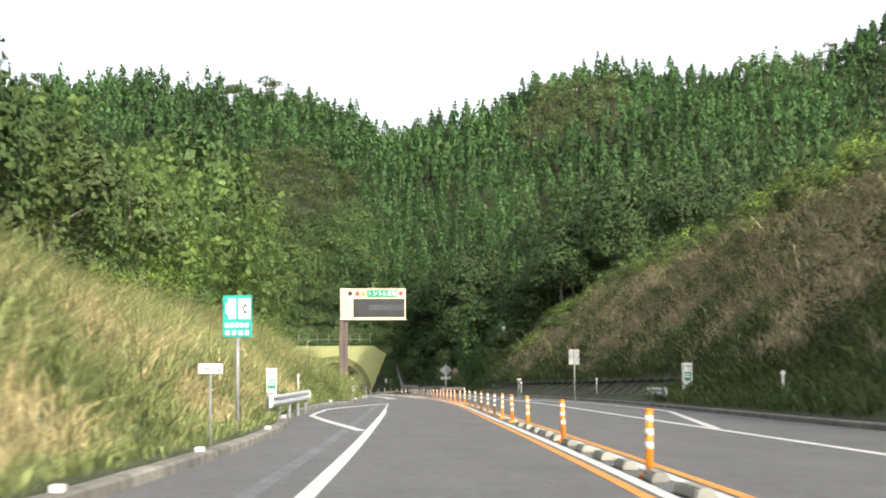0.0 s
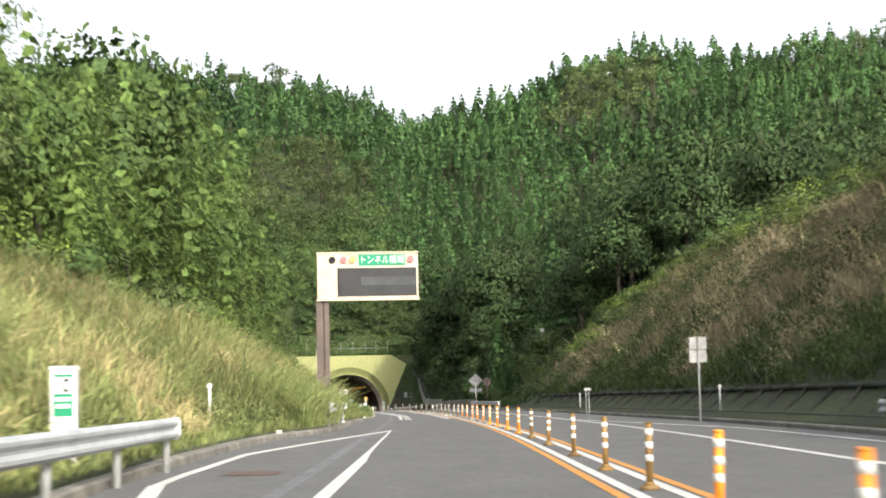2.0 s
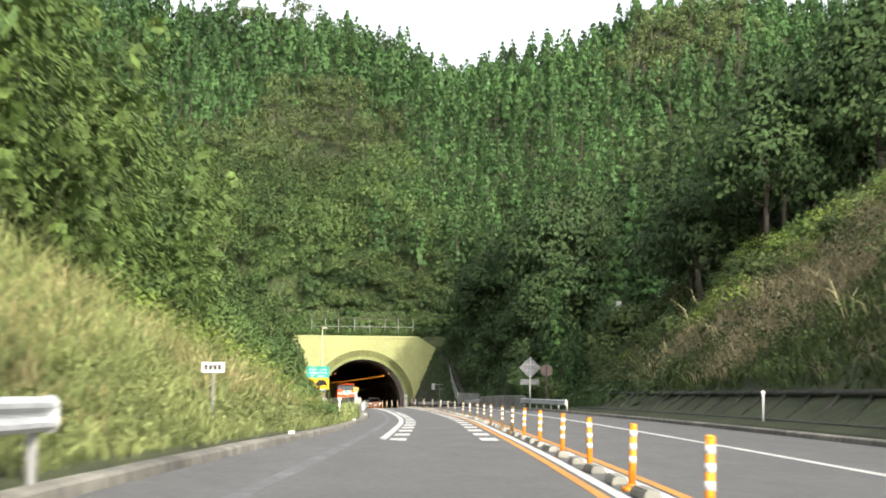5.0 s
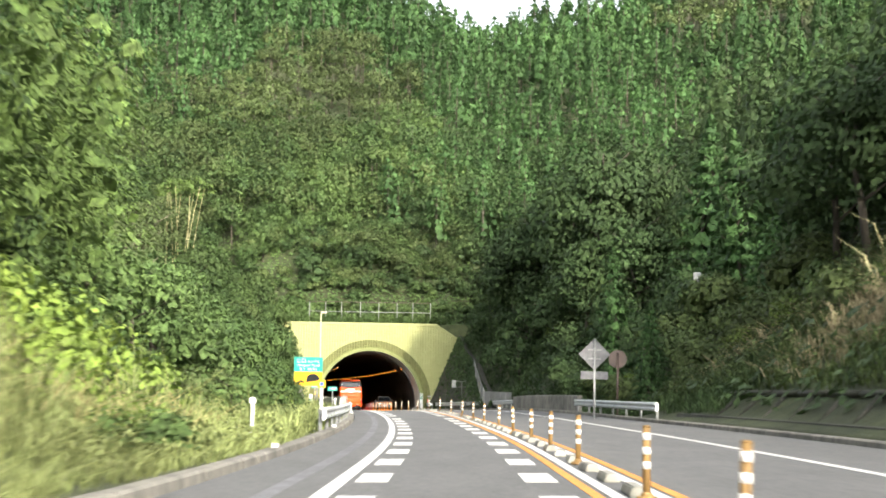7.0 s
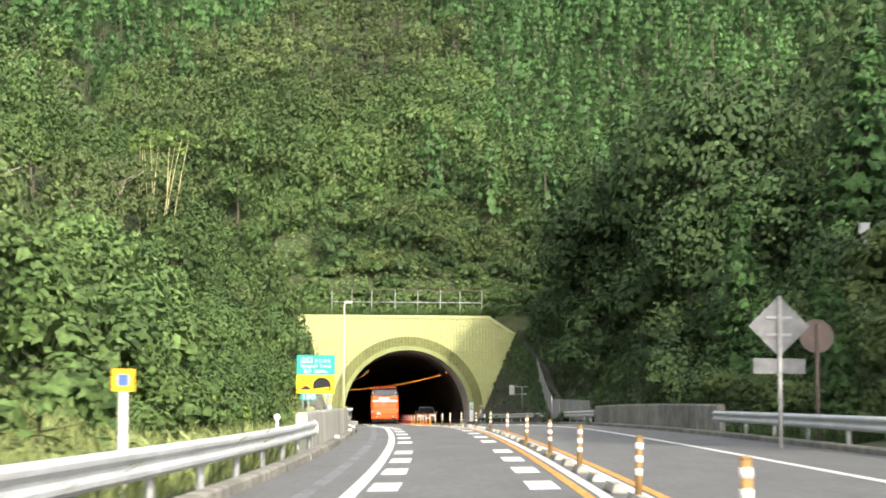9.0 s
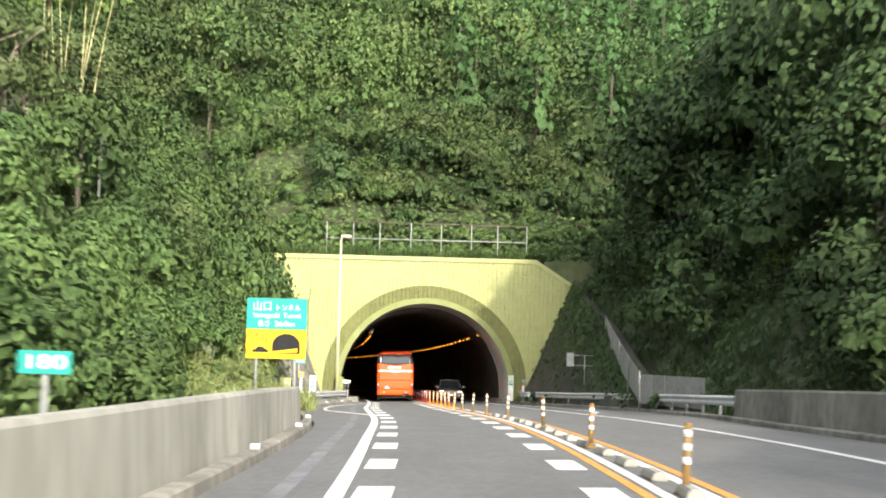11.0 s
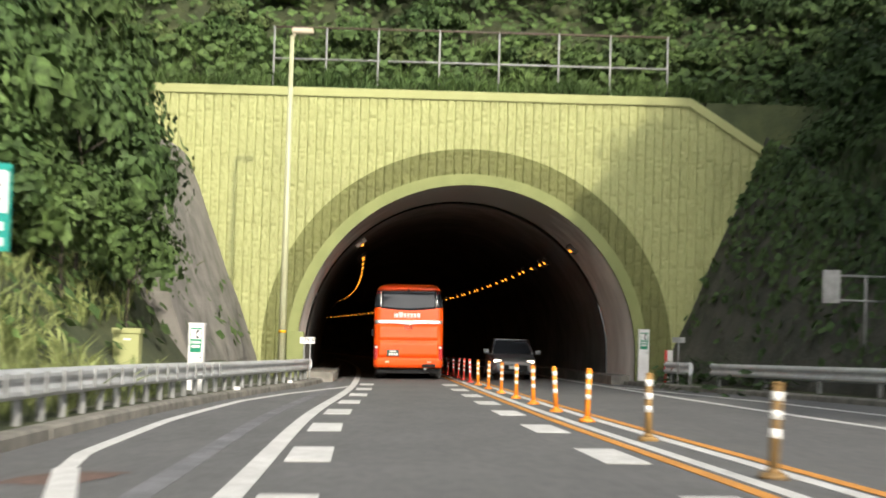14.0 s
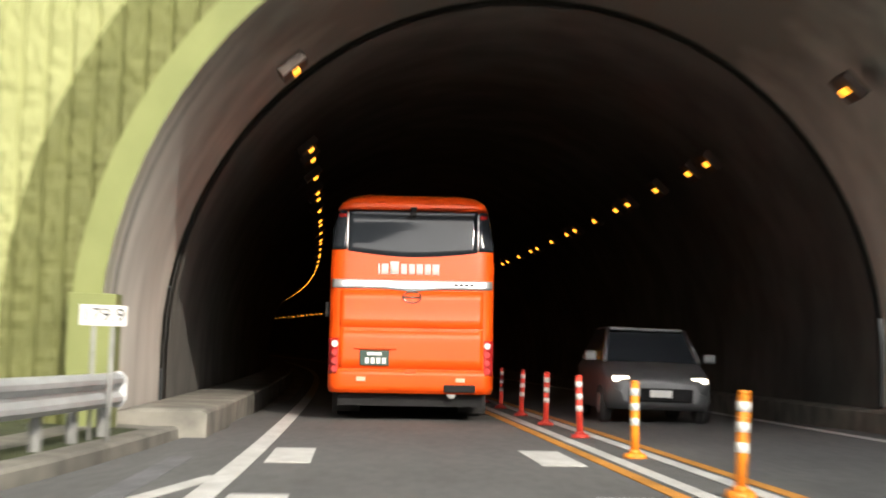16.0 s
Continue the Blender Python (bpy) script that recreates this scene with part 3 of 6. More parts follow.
    part("arch_band", prism(B(), pts, PY - .105, PY + .1), PORTAL_BAND, root, "smooth olive-green band round the opening")


build_portal()


def tube(r, y0, y1, step, foot, thick=0.0, n=40):
    """A vault along the road."""
    bm = B()
    rings = []
    prof = arch(r, 0, foot, n)
    for y in span(y0, y1, step):
        c = on_road(y, 0)
        s = radians(heading(y))
        cx = CX - float(line_x(PY)) + c.x
        zc = CZ - float(line_z(PY)) + float(line_z(y))
        rings.append([bm.verts.new((cx + x * math.cos(s), y + x * math.sin(s), zc + z)) for x, z in prof])
    for a, b in zip(rings, rings[1:]):
        for i in range(len(a) - 1):
            f = bm.faces.new((a[i], b[i], b[i + 1], a[i + 1]))
            f.smooth = True
    return bm


def build_tunnel():
    root = thing("tunnel", "dark road tunnel with stained concrete lining and orange lamps", "tunnel", kind="structure")
    part("mouth_lining", tube(RAD - .005, PY, PY + 6.6, 2.2, -1.3), MOUTH, root, "concrete vault at the tunnel mouth, coloured pale where sunlit and darker for the shade above")
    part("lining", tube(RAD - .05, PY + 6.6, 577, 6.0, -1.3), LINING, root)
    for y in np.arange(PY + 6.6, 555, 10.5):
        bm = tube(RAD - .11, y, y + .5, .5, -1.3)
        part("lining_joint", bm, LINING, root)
    part("floor_slab", sweep(B(), span(PY + .5, 577, 5.0), [(-6.6, -.5), (-6.6, -.09), (6.6, -.09), (6.6, -.5)]), CONCRETE_DARK, root)
    for s in (-1, 1):
        part("walkway", sweep(B(), span(PY + 1.0, 577, 5.0), [(s * 4.55, -.2), (s * 4.55, .28), (s * 4.6, .3), (s * 5.6, .3), (s * 5.6, -.2)]), CONCRETE_DARK, root)
    part("end_wall", prism(B(), [(-40, -2), (-10, -2), (-10, 10), (-40, 10)], 578, 578.7), LINING, root)


build_tunnel()


def build_tunnel_lamps():
    proto = None
    ys = []
    for i in range(24):
        y = 337.6 + 8.77 * i
        ys += [y - (3.3 if i == 0 else 0), y + 3.6, y + 5.3]
    for y in ys:
        for s in (-1, 1):
            y += .5 * (1 - s) * (2.0 if y > 340.4 else 0)
            p = on_road(y, 0)
            m = pose(p.x + (3.2 if s > 0 else -3.7), y, float(line_z(y)) + 4.5, 0, s * 42, heading(y))
            if proto is None:
                proto = thing("tunnel_lamp", "orange sodium tunnel lamp in a dark steel housing", "lamp", m, "lamps along the tunnel vault")
                part("housing", box(B(), -.2, .2, -.3, .3, .06, .2, .02), RUST_BROWN, proto)
                part("glass", box(B(), -.05, .05, -.13, .13, .03, .06), SODIUM, proto, "glowing orange glass")
            else:
                copy_thing(proto, m)


build_tunnel_lamps()

# ---- plants ----


def unit(v):
    return v / np.maximum(np.linalg.norm(v, axis=-1, keepdims=True), 1e-6)


def cards(c, axis, side_v, length, width):
    """Pointed leaf cards: corners of (n, 4, 3)."""
    a, s = unit(axis) * (length / 2)[:, None], unit(side_v) * (width / 2)[:, None]
    return np.stack([c - a, c + s - a * .15, c + a, c - s - a * .15], 1)


def facing(q, n):
    """Leaves with the way that their spray faces: a fifth point beside each card."""
    ng = np.cross(q[:, 2] - q[:, 0], q[:, 3] - q[:, 1])
    q = np.where((np.sum(ng * n, 1) < 0)[:, None, None], q[:, ::-1], q)
    return np.concatenate([q, (q.mean(1) + unit(n))[:, None]], 1)


def sprays(bc, rb, per, flat=0.8):
    """The dense inner sprays of foliage clumps: overlapping boughs that lie against each clump's surface."""
    k = len(rb)
    i = np.repeat(np.arange(k), per)
    n = len(i)
    e = unit(RNG.normal(0, 1, (n, 3)))
    e[:, 2] = np.where(e[:, 2] < -.45, -e[:, 2], e[:, 2])
    c = bc[i] + e * (rb[i] * (.38 + .2 * RNG.random(n)))[:, None] * np.array([1, 1, flat])
    tilt = unit(e + RNG.normal(0, .22, (n, 3)))
    axis = np.cross(tilt, RNG.normal(0, 1, (n, 3)))
    return facing(cards(c, axis, np.cross(tilt, axis), np.minimum(rb[i] * .8, .62) * (.7 + .5 * RNG.random(n)), np.minimum(rb[i] * .65, .46) * (.7 + .5 * RNG.random(n))), e + np.array([0, 0, .2]) + RNG.normal(0, .22, (n, 3)))


def crown_cedar(h, r, n, size=1.0, low=0.15, blunt=1.5, core=54):
    """Boughs in whorls round the stem, longest below; blunt: how rounded the top is."""
    whorls = max(7, int(h * 1.1))

    def bough(m, inner, outer):
        u = RNG.random(m) ** .9
        tier = (np.floor(u * whorls) + .5) / whorls + RNG.normal(0, .014, m)
        u = np.clip(.6 * tier + .4 * u, 0, .99)
        f = RNG.random(m) * 2 * math.pi
        lobes = 1 + .20 * np.sin(f * 4 + np.floor(u * whorls) * 2.4) + .10 * np.sin(f * 3 + whorls)
        rr = r * (1 - u ** blunt) ** .8 * (inner + (outer - inner) * np.sqrt(RNG.random(m))) * lobes
        d = np.stack([np.cos(f), np.sin(f), np.zeros(m)], 1)
        c = d * rr[:, None]
        c[:, 2] = h * (low + (1 - low) * u) - rr * .22
        return u, f, d, c

    u, f, d, c = bough(core, .42, .66)
    big = min(r, 1.6 * size + .55) * (.35 + .4 * (1 - u)) * (.7 + .5 * RNG.random(core))
    out = unit(d + np.array([0, 0, .35]) + RNG.normal(0, .2, (core, 3)))
    axis = np.cross(out, np.stack([-np.sin(f), np.cos(f), np.zeros(core)], 1)) + RNG.normal(0, .25, (core, 3))
    inner = facing(cards(c, axis, np.cross(out, axis), big * 1.25, big * .95), d + np.array([0, 0, .55]) + RNG.normal(0, .2, (core, 3)))
    u, f, d, c = bough(n, .74, 1.06)
    axis = d * .8 + np.stack([RNG.normal(0, .35, n), RNG.normal(0, .35, n), RNG.normal(-.15, .4, n)], 1)
    side_v = np.stack([-np.sin(f), np.cos(f), np.zeros(n)], 1) + RNG.normal(0, .5, (n, 3))
    s = size * (.6 + .7 * RNG.random(n)) * (.7 + .4 * (1 - u))
    lean = d * (.6 + .5 * RNG.random(n))[:, None] + np.array([0, 0, .6]) + RNG.normal(0, .15, (n, 3))
    return np.concatenate([inner, facing(cards(c, axis, side_v, s * .66, s * .50), lean)])


def crown_broad(h, r, n, size=1.0, blobs=9, low=0.35, flat=0.75, core=24):
    k = blobs
    d = unit(RNG.normal(0, 1, (k, 3)))
    d[:, 2] = np.abs(d[:, 2]) * 1.1 - .35
    mid = low * h + (1 - low) * h * .5
    half = (1 - low) * h * .5
    rb = r * (.34 + .24 * RNG.random(k))
    bc = d * np.array([r * .68, r * .68, half * .72]) + np.array([0, 0, mid])
    i = RNG.integers(0, k, n)
    e = unit(RNG.normal(0, 1, (n, 3)))
    e[:, 2] = np.where(e[:, 2] < -.35, -e[:, 2], e[:, 2])
    rad = rb[i] * (.72 + .38 * RNG.random(n) ** .6)
    c = bc[i] + e * rad[:, None] * np.array([1, 1, flat])
    axis = np.cross(e, RNG.normal(0, 1, (n, 3))) + RNG.normal(0, .35, (n, 3)) - np.array([0, 0, .25])
    side_v = np.cross(e + RNG.normal(0, .35, (n, 3)), axis)
    s = size * (.6 + .8 * RNG.random(n))
    whole = unit((c - np.array([0, 0, low * h])) / np.array([r, r, max(h, 1.0)]))
    leaves = facing(cards(c, axis, side_v, s * .62, s * .40), e * .8 + whole * .55 + np.array([0, 0, .15]) + RNG.normal(0, .2, (n, 3)))
    return np.concatenate([sprays(bc, rb, core, flat), leaves]) if core else leaves


def crown_bamboo(h, r, n, size=1.0):
    """Culms that arch over under feathery plumes."""
    k = 11
    base = RNG.normal(0, r * .4, (k, 2))
    lean = RNG.normal(0, .16, (k, 2))
    hk = h * (.6 + .45 * RNG.random(k))

    def along(i, u):
        return np.stack([base[i, 0] + lean[i, 0] * hk[i] * u**2, base[i, 1] + lean[i, 1] * hk[i] * u**2, hk[i] * u], 1)

    i = np.repeat(np.arange(k), 7)
    u = np.tile(np.linspace(.28, .97, 7), k)
    rb = r * .34 * np.sin(np.pi * np.clip(u - .12, 0, .95)) ** .7 + .12
    inner = sprays(along(i, u), rb, 5, 1.3)
    i = RNG.integers(0, k, n)
    u = .22 + .78 * RNG.random(n)
    f = RNG.random(n) * 2 * math.pi
    plume = r * .40 * np.sin(np.pi * np.clip(u - .12, 0, .95)) ** .7 * (.45 + .6 * np.sqrt(RNG.random(n))) + .08
    d = np.stack([np.cos(f), np.sin(f), np.zeros(n)], 1)
    c = along(i, u) + d * plume[:, None]
    axis = d + np.stack([RNG.normal(0, .3, n), RNG.normal(0, .3, n), RNG.normal(-.7, .35, n)], 1)
    side_v = np.cross(axis, RNG.normal(0, 1, (n, 3)))
    s = size * (.6 + .8 * RNG.random(n))
    return np.concatenate([inner, facing(cards(c, axis, side_v, s * .6, s * .14), d + np.array([0, 0, .6]) + RNG.normal(0, .35, (n, 3)))])


def tufts(c, height, blades, spread=0.35, width=0.03):
    """Grass: blades bent outwards from each centre, each tuft leaning its own way."""
    n = len(c) * blades
    cc = np.repeat(c, blades, 0)
    hh = np.repeat(height * (.6 + .8 * RNG.random(len(c))), blades) * (.4 + .75 * RNG.random(n))
    f = RNG.random(n) * 2 * math.pi
    d = np.stack([np.cos(f), np.sin(f), np.zeros(n)], 1)
    lean = np.repeat(RNG.normal(0, .28, (len(c), 2)), blades, 0)
    foot = cc + d * (RNG.random(n) * .22)[:, None]
    bend = d * (spread * (.15 + 1.1 * RNG.random(n)))[:, None]
    bend[:, :2] += lean
    bend = bend * hh[:, None]
    g = f + RNG.normal(0, .7, n)
    side_v = np.stack([-np.sin(g), np.cos(g), np.zeros(n)], 1) * (width * (.6 + .8 * RNG.random(n)))[:, None]
    up = np.array([0, 0, 1.0])
    mid = foot + bend * .3 + up * (hh * .6)[:, None]
    tip = foot + bend + up * (hh * (.7 + .25 * RNG.random(n)))[:, None]
    return np.stack([foot - side_v * .3, mid + side_v, tip, mid - side_v], 1)


def clumps(name, c, low, high, leaves, size, mat):
    """Low leafy growth at many places, joined."""
    qs = []
    for p in c:
        h = RNG.uniform(low, high)
        qs.append(crown_broad(h, h * .75, leaves, size, 5, -.05, .9, core=0) + p)
    return plant_mesh(name, np.concatenate(qs), mat)


def plant_mesh(name, quads, mat, parent=None):
    v = quads[:, :4].reshape(-1, 3)
    ob = raw(name, v, np.arange(len(v)).reshape(-1, 4), mat, parent, smooth=quads.shape[1] > 4)
    if quads.shape[1] > 4:
        n = unit(quads[:, 4] - quads[:, :4].mean(1))
        a = ob.data.attributes.new("custom_normal", "FLOAT_VECTOR", "POINT")
        a.data.foreach_set("vector", np.repeat(n, 4, 0).astype(np.float32).ravel())
        ob.data.update()
    return ob


def trunk(bm, h, r, limbs=5, spread=1.0, seed=0, first=0.35):
    g = random.Random(seed)
    p, k = Vector((0, 0, -.4)), 5
    pts = [p]
    for i in range(1, k + 1):
        pts.append(Vector((g.uniform(-.06, .06) * h * i / k, g.uniform(-.06, .06) * h * i / k, h * i / k)))
    for i in range(k):
        rod(bm, pts[i], pts[i + 1], r * (1 - .16 * i), r * (1 - .16 * (i + 1)), 6)
    for j in range(limbs):
        u = first + (1 - first) * .85 * (j + .5) / limbs
        i = min(int(u * k), k - 1)
        a = pts[i].lerp(pts[i + 1], u * k - i)
        f = j * 2.4 + g.uniform(-.4, .4)
        out = Vector((math.cos(f) * spread, math.sin(f) * spread, h * .16)) * g.uniform(.6, .95)
        rod(bm, a, a + out, r * .4, r * .12, 4)
    return bm


def place(x, y, scale=1.0, sink=0.0, tilt=3.0, tall=1.0):
    z = float(ground(x, y))
    return pose(x, y, z - sink, RNG.normal(0, tilt), RNG.normal(0, tilt), RNG.uniform(0, 360)) @ Matrix.Diagonal((scale, scale, scale * tall, 1))


def make_tree(name, label, h, r, crown, mat, bark=BARK, tr=None, limbs=6, seed=1):
    root = thing(name, label, "tree")
    part("trunk", trunk(B(), h * .8, tr or h * .016 + .04, limbs, r * .7, seed), bark, root)
    plant_mesh("crown", crown, mat, root)
    return root


def plant(protos, spots, group):
    spots = list(spots)
    for i, (x, y, s, tall) in enumerate(spots):
        p = protos[i % len(protos)]
        copy_thing(p, place(x, y, s, .1, 3, tall))
        for q in protos:
            q["group"] = group


def beside(y, d, left):
    e = float(left_edge(y)) - d if left else float(right_edge(y)) + d
    return float(line_x(y)) + e


def far_woods():
    """The wooded mountain behind the portal and the high ground on both sides."""
    sets = {"cedar": [], "broad": [], "olive": [], "dark": []}
    stems = []
    for y in np.arange(338.5, 482.0, 4.9):
        for x in np.arange(-80.0, 230.0, 3.5):
            px, py = x + RNG.uniform(-1.5, 1.5), y + RNG.uniform(-2.2, 2.2)
            if px > min(75 + (py - 333) * 1.3, .347 * py + 9) or px < -20 - (py - 333) * .54 or (py > 468 and RNG.random() < .5):
                continue
            patch = math.sin(px * .09 + 1.3) + math.sin(py * .07 - px * .045) + RNG.normal(0, .45)
            low = py < 375 + 11 * math.sin(px * .12)
            near = py < 405 and -25 < px < 62
            n = 520 if near else 200
            s = .48 if near else .72
            z = float(ground(px, py))
            if low and (patch > -.9):
                if near and RNG.random() < .42:
                    continue
                n = 800 if near else 220
                kind = "olive" if patch > .55 else ("dark" if patch < -.35 or px > 30 else "broad")
                h = RNG.uniform(5.5, 9) if py > 344 else RNG.uniform(2.5, 4.5)
                q = crown_broad(h, h * .46, n, s, 9, .1, core=14)
            elif patch > 1.35:
                kind, h = "olive", RNG.uniform(7, 10)
                q = crown_broad(h, 2.9, n, s, 8, .2, core=12)
            else:
                kind, h = "cedar", RNG.uniform(7.0, 11.0) * (.72 if py > 452 else 1.0)
                q = crown_cedar(h, RNG.uniform(1.9, 2.6), n, s, .25, RNG.uniform(1.2, 2.4), 56)
            sets[kind].append(q + np.array([px, py, z - .3]))
            stems.append((px, py, z, h))
    for i in range(620):          # thick low growth behind the portal
        px, py = RNG.uniform(-16, 42), 335.4 + 36 * RNG.random() ** 1.5
        h = RNG.uniform(.9, 1.9) if py < 337 else RNG.uniform(1.8, 3.2) if py < 340 else (RNG.uniform(3, 5) if py < 348 else RNG.uniform(4.5, 8))
        kind = ("broad", "broad", "olive", "dark")[int(RNG.integers(0, 4))] if px < 24 else "dark"
        fine = py < 348 and -4 < px < 28
        sets[kind].append(crown_broad(h, h * .66, 640 if fine else 300, .24 + .012 * h if fine else .36 + .015 * h, 8, -.08, core=8) + np.array([px, py, float(ground(px, py)) - .3]))
    mats = {"cedar": LEAF_CEDAR, "broad": LEAF_BROAD, "olive": LEAF_OLIVE, "dark": LEAF_DARK}
    names = {"cedar": ("cedar_woods", "dense dark green cedar forest covering the mountain"), "broad": ("broadleaf_woods", "green broadleaf trees on the lower mountain slope"),
             "olive": ("olive_woods", "olive-brown broadleaf trees scattered in the forest"), "dark": ("shaded_woods", "dark green broadleaf trees in shade")}
    for k, qs in sets.items():
        ob = plant_mesh(names[k][0], np.concatenate(qs), mats[k])
        tagged(ob, names[k][1], "forest", kind="stuff")
    # trunks of the woods
    f = np.linspace(0, 2 * math.pi, 6)[:-1]
    st = np.array(stems)
    ring = np.stack([np.cos(f), np.sin(f)], 1)
    r = .09 + .008 * st[:, 3]
    low = np.concatenate([st[:, None, :2] + ring[None] * r[:, None, None], np.repeat((st[:, 2] - .5)[:, None, None], 5, 1)], 2)
    top = np.concatenate([st[:, None, :2] + ring[None] * (r * .3)[:, None, None], np.repeat((st[:, 2] + st[:, 3] * .85)[:, None, None], 5, 1)], 2)
    q = np.stack([low, np.roll(low, -1, 1), np.roll(top, -1, 1), top], 2).reshape(-1, 4, 3)
    tagged(plant_mesh("forest_trunks", q, BARK), "thin brown trunks of the mountain forest", "forest", kind="stuff")


far_woods()


def side_woods():
    """Trees of the slopes beside the road, far from the kerb."""
    qs, qd = [], []
    for y in np.arange(-37.0, 340.0, 4.6):
        for d in np.arange(25.0, 41.0, 3.7):
            for left in (True, False):
                if (not left and y < 170) or RNG.random() < .1:
                    continue
                yy, dd = y + RNG.uniform(-2.2, 2.2), d + RNG.uniform(-1.6, 1.6)
                x = beside(yy, dd, left)
                z = float(ground(x, yy))
                if not left and y > 185 and RNG.random() < .6:
                    h = RNG.uniform(12, 17)
                    qd.append(crown_cedar(h, 2.7, 300, .74, .1) + np.array([x, yy, z - .3]))
                else:
                    h = RNG.uniform(6, 9.5)
                    # same crowns on both sides; the right ones get shade-dark leaf colour
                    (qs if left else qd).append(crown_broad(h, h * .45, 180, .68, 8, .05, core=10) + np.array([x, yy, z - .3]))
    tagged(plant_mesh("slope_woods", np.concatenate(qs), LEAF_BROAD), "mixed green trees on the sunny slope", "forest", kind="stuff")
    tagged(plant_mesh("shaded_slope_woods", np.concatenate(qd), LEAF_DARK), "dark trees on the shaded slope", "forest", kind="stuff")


side_woods()


def near_trees():
    broad = [make_tree("broadleaf_tree", "green broadleaf tree with a rounded leafy crown", 8.0, 3.0, crown_broad(8, 3.1, 1900, .42, 16, .0, core=18), LEAF_BROAD, seed=3),
             make_tree("broadleaf_tree", "green broadleaf tree with an uneven crown", 7.0, 2.6, crown_broad(7, 2.7, 1700, .41, 14, .0, core=18), LEAF_BROAD, seed=4),
             make_tree("broadleaf_tree", "olive-green broadleaf tree with a loose crown", 9.0, 3.0, crown_broad(9, 2.9, 1800, .38, 17, .04, core=16), LEAF_OLIVE, BARK_PALE, seed=5)]
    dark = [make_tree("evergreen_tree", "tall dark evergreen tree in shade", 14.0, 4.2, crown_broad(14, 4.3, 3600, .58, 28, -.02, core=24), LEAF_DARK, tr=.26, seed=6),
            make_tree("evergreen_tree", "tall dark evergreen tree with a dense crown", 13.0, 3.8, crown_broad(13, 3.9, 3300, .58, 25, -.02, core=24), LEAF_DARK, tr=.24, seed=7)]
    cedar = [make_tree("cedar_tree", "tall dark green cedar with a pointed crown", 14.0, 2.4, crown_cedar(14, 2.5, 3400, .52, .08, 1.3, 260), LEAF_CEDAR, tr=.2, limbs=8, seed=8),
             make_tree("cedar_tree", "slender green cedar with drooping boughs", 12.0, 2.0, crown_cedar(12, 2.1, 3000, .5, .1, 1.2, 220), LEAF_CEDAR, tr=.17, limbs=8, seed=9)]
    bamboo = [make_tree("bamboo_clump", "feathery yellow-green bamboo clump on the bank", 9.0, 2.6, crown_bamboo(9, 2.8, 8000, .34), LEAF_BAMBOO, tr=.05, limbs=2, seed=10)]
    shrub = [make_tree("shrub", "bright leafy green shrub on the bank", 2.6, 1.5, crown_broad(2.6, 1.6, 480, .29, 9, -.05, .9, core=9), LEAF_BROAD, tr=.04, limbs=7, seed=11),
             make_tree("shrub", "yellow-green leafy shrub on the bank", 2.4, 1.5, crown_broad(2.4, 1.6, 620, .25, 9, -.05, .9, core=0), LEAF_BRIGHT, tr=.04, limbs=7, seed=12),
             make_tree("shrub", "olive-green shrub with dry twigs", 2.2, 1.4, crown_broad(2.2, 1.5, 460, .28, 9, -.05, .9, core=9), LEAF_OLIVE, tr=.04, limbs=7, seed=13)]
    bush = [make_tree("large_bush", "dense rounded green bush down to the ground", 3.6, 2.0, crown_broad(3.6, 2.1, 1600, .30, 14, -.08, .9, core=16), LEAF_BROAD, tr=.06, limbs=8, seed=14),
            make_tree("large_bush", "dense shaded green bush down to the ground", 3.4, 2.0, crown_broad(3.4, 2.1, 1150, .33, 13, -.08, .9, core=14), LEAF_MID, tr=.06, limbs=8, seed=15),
            make_tree("large_bush", "dense bush with deep shade put into its dark green", 3.4, 2.0, crown_broad(3.4, 2.1, 1150, .33, 13, -.08, .9, core=14), LEAF_DARK, tr=.06, limbs=8, seed=16)]
    spots = []
    for y in np.arange(14.8, 192.4, 6.2):
        for d in (12.5, 17):
            yy, dd = y + RNG.uniform(-1.6, 1.6), d + RNG.uniform(-1.3, 1.3)
            if 103 < yy < 122 and dd < 11:
                continue
            spots.append((beside(yy, dd, True), yy, RNG.uniform(.75, 1.2) * (1.35 if yy > 120 else 1.0), RNG.uniform(.85, 1.15)))
    for y in np.arange(185, 325.6, 6.96):
        for d in (11, 15.5, 20.5):
            yy, dd = y + RNG.uniform(-1.8, 1.8), d + RNG.uniform(-1.3, 1.3)
            spots.append((beside(yy, dd, True), yy, RNG.uniform(.7, 1.05), RNG.uniform(.8, 1.1)))
    spots += [(2.6, 305.62, .6, .9), (1.0, 298.78, .75, 1.0), (2.0, 323.38, .8, 1.4)]
    plant(bush[:1], [(beside(y + RNG.uniform(-1, 1), d + RNG.uniform(-.6, .6), True), y, q * RNG.uniform(.85, 1.15), 1.0)
                     for y in np.arange(225.7, 310.8, 4.93) for d, q in ((4.8, .8), (7.6, 1.15))], "bushes behind the bridge wall")
    plant(bush[:1], [(5.3, 316.35, .7, 1.3), (4.5, 318.2, .85, 1.6), (4.3, 315.24, 1.0, 1.5), (3.2, 318.57, 1.1, 1.7), (4.7, 311.91, .8, 1.1), (3.0, 311.91, 1.1, 1.4)], "bushes behind the bridge wall")
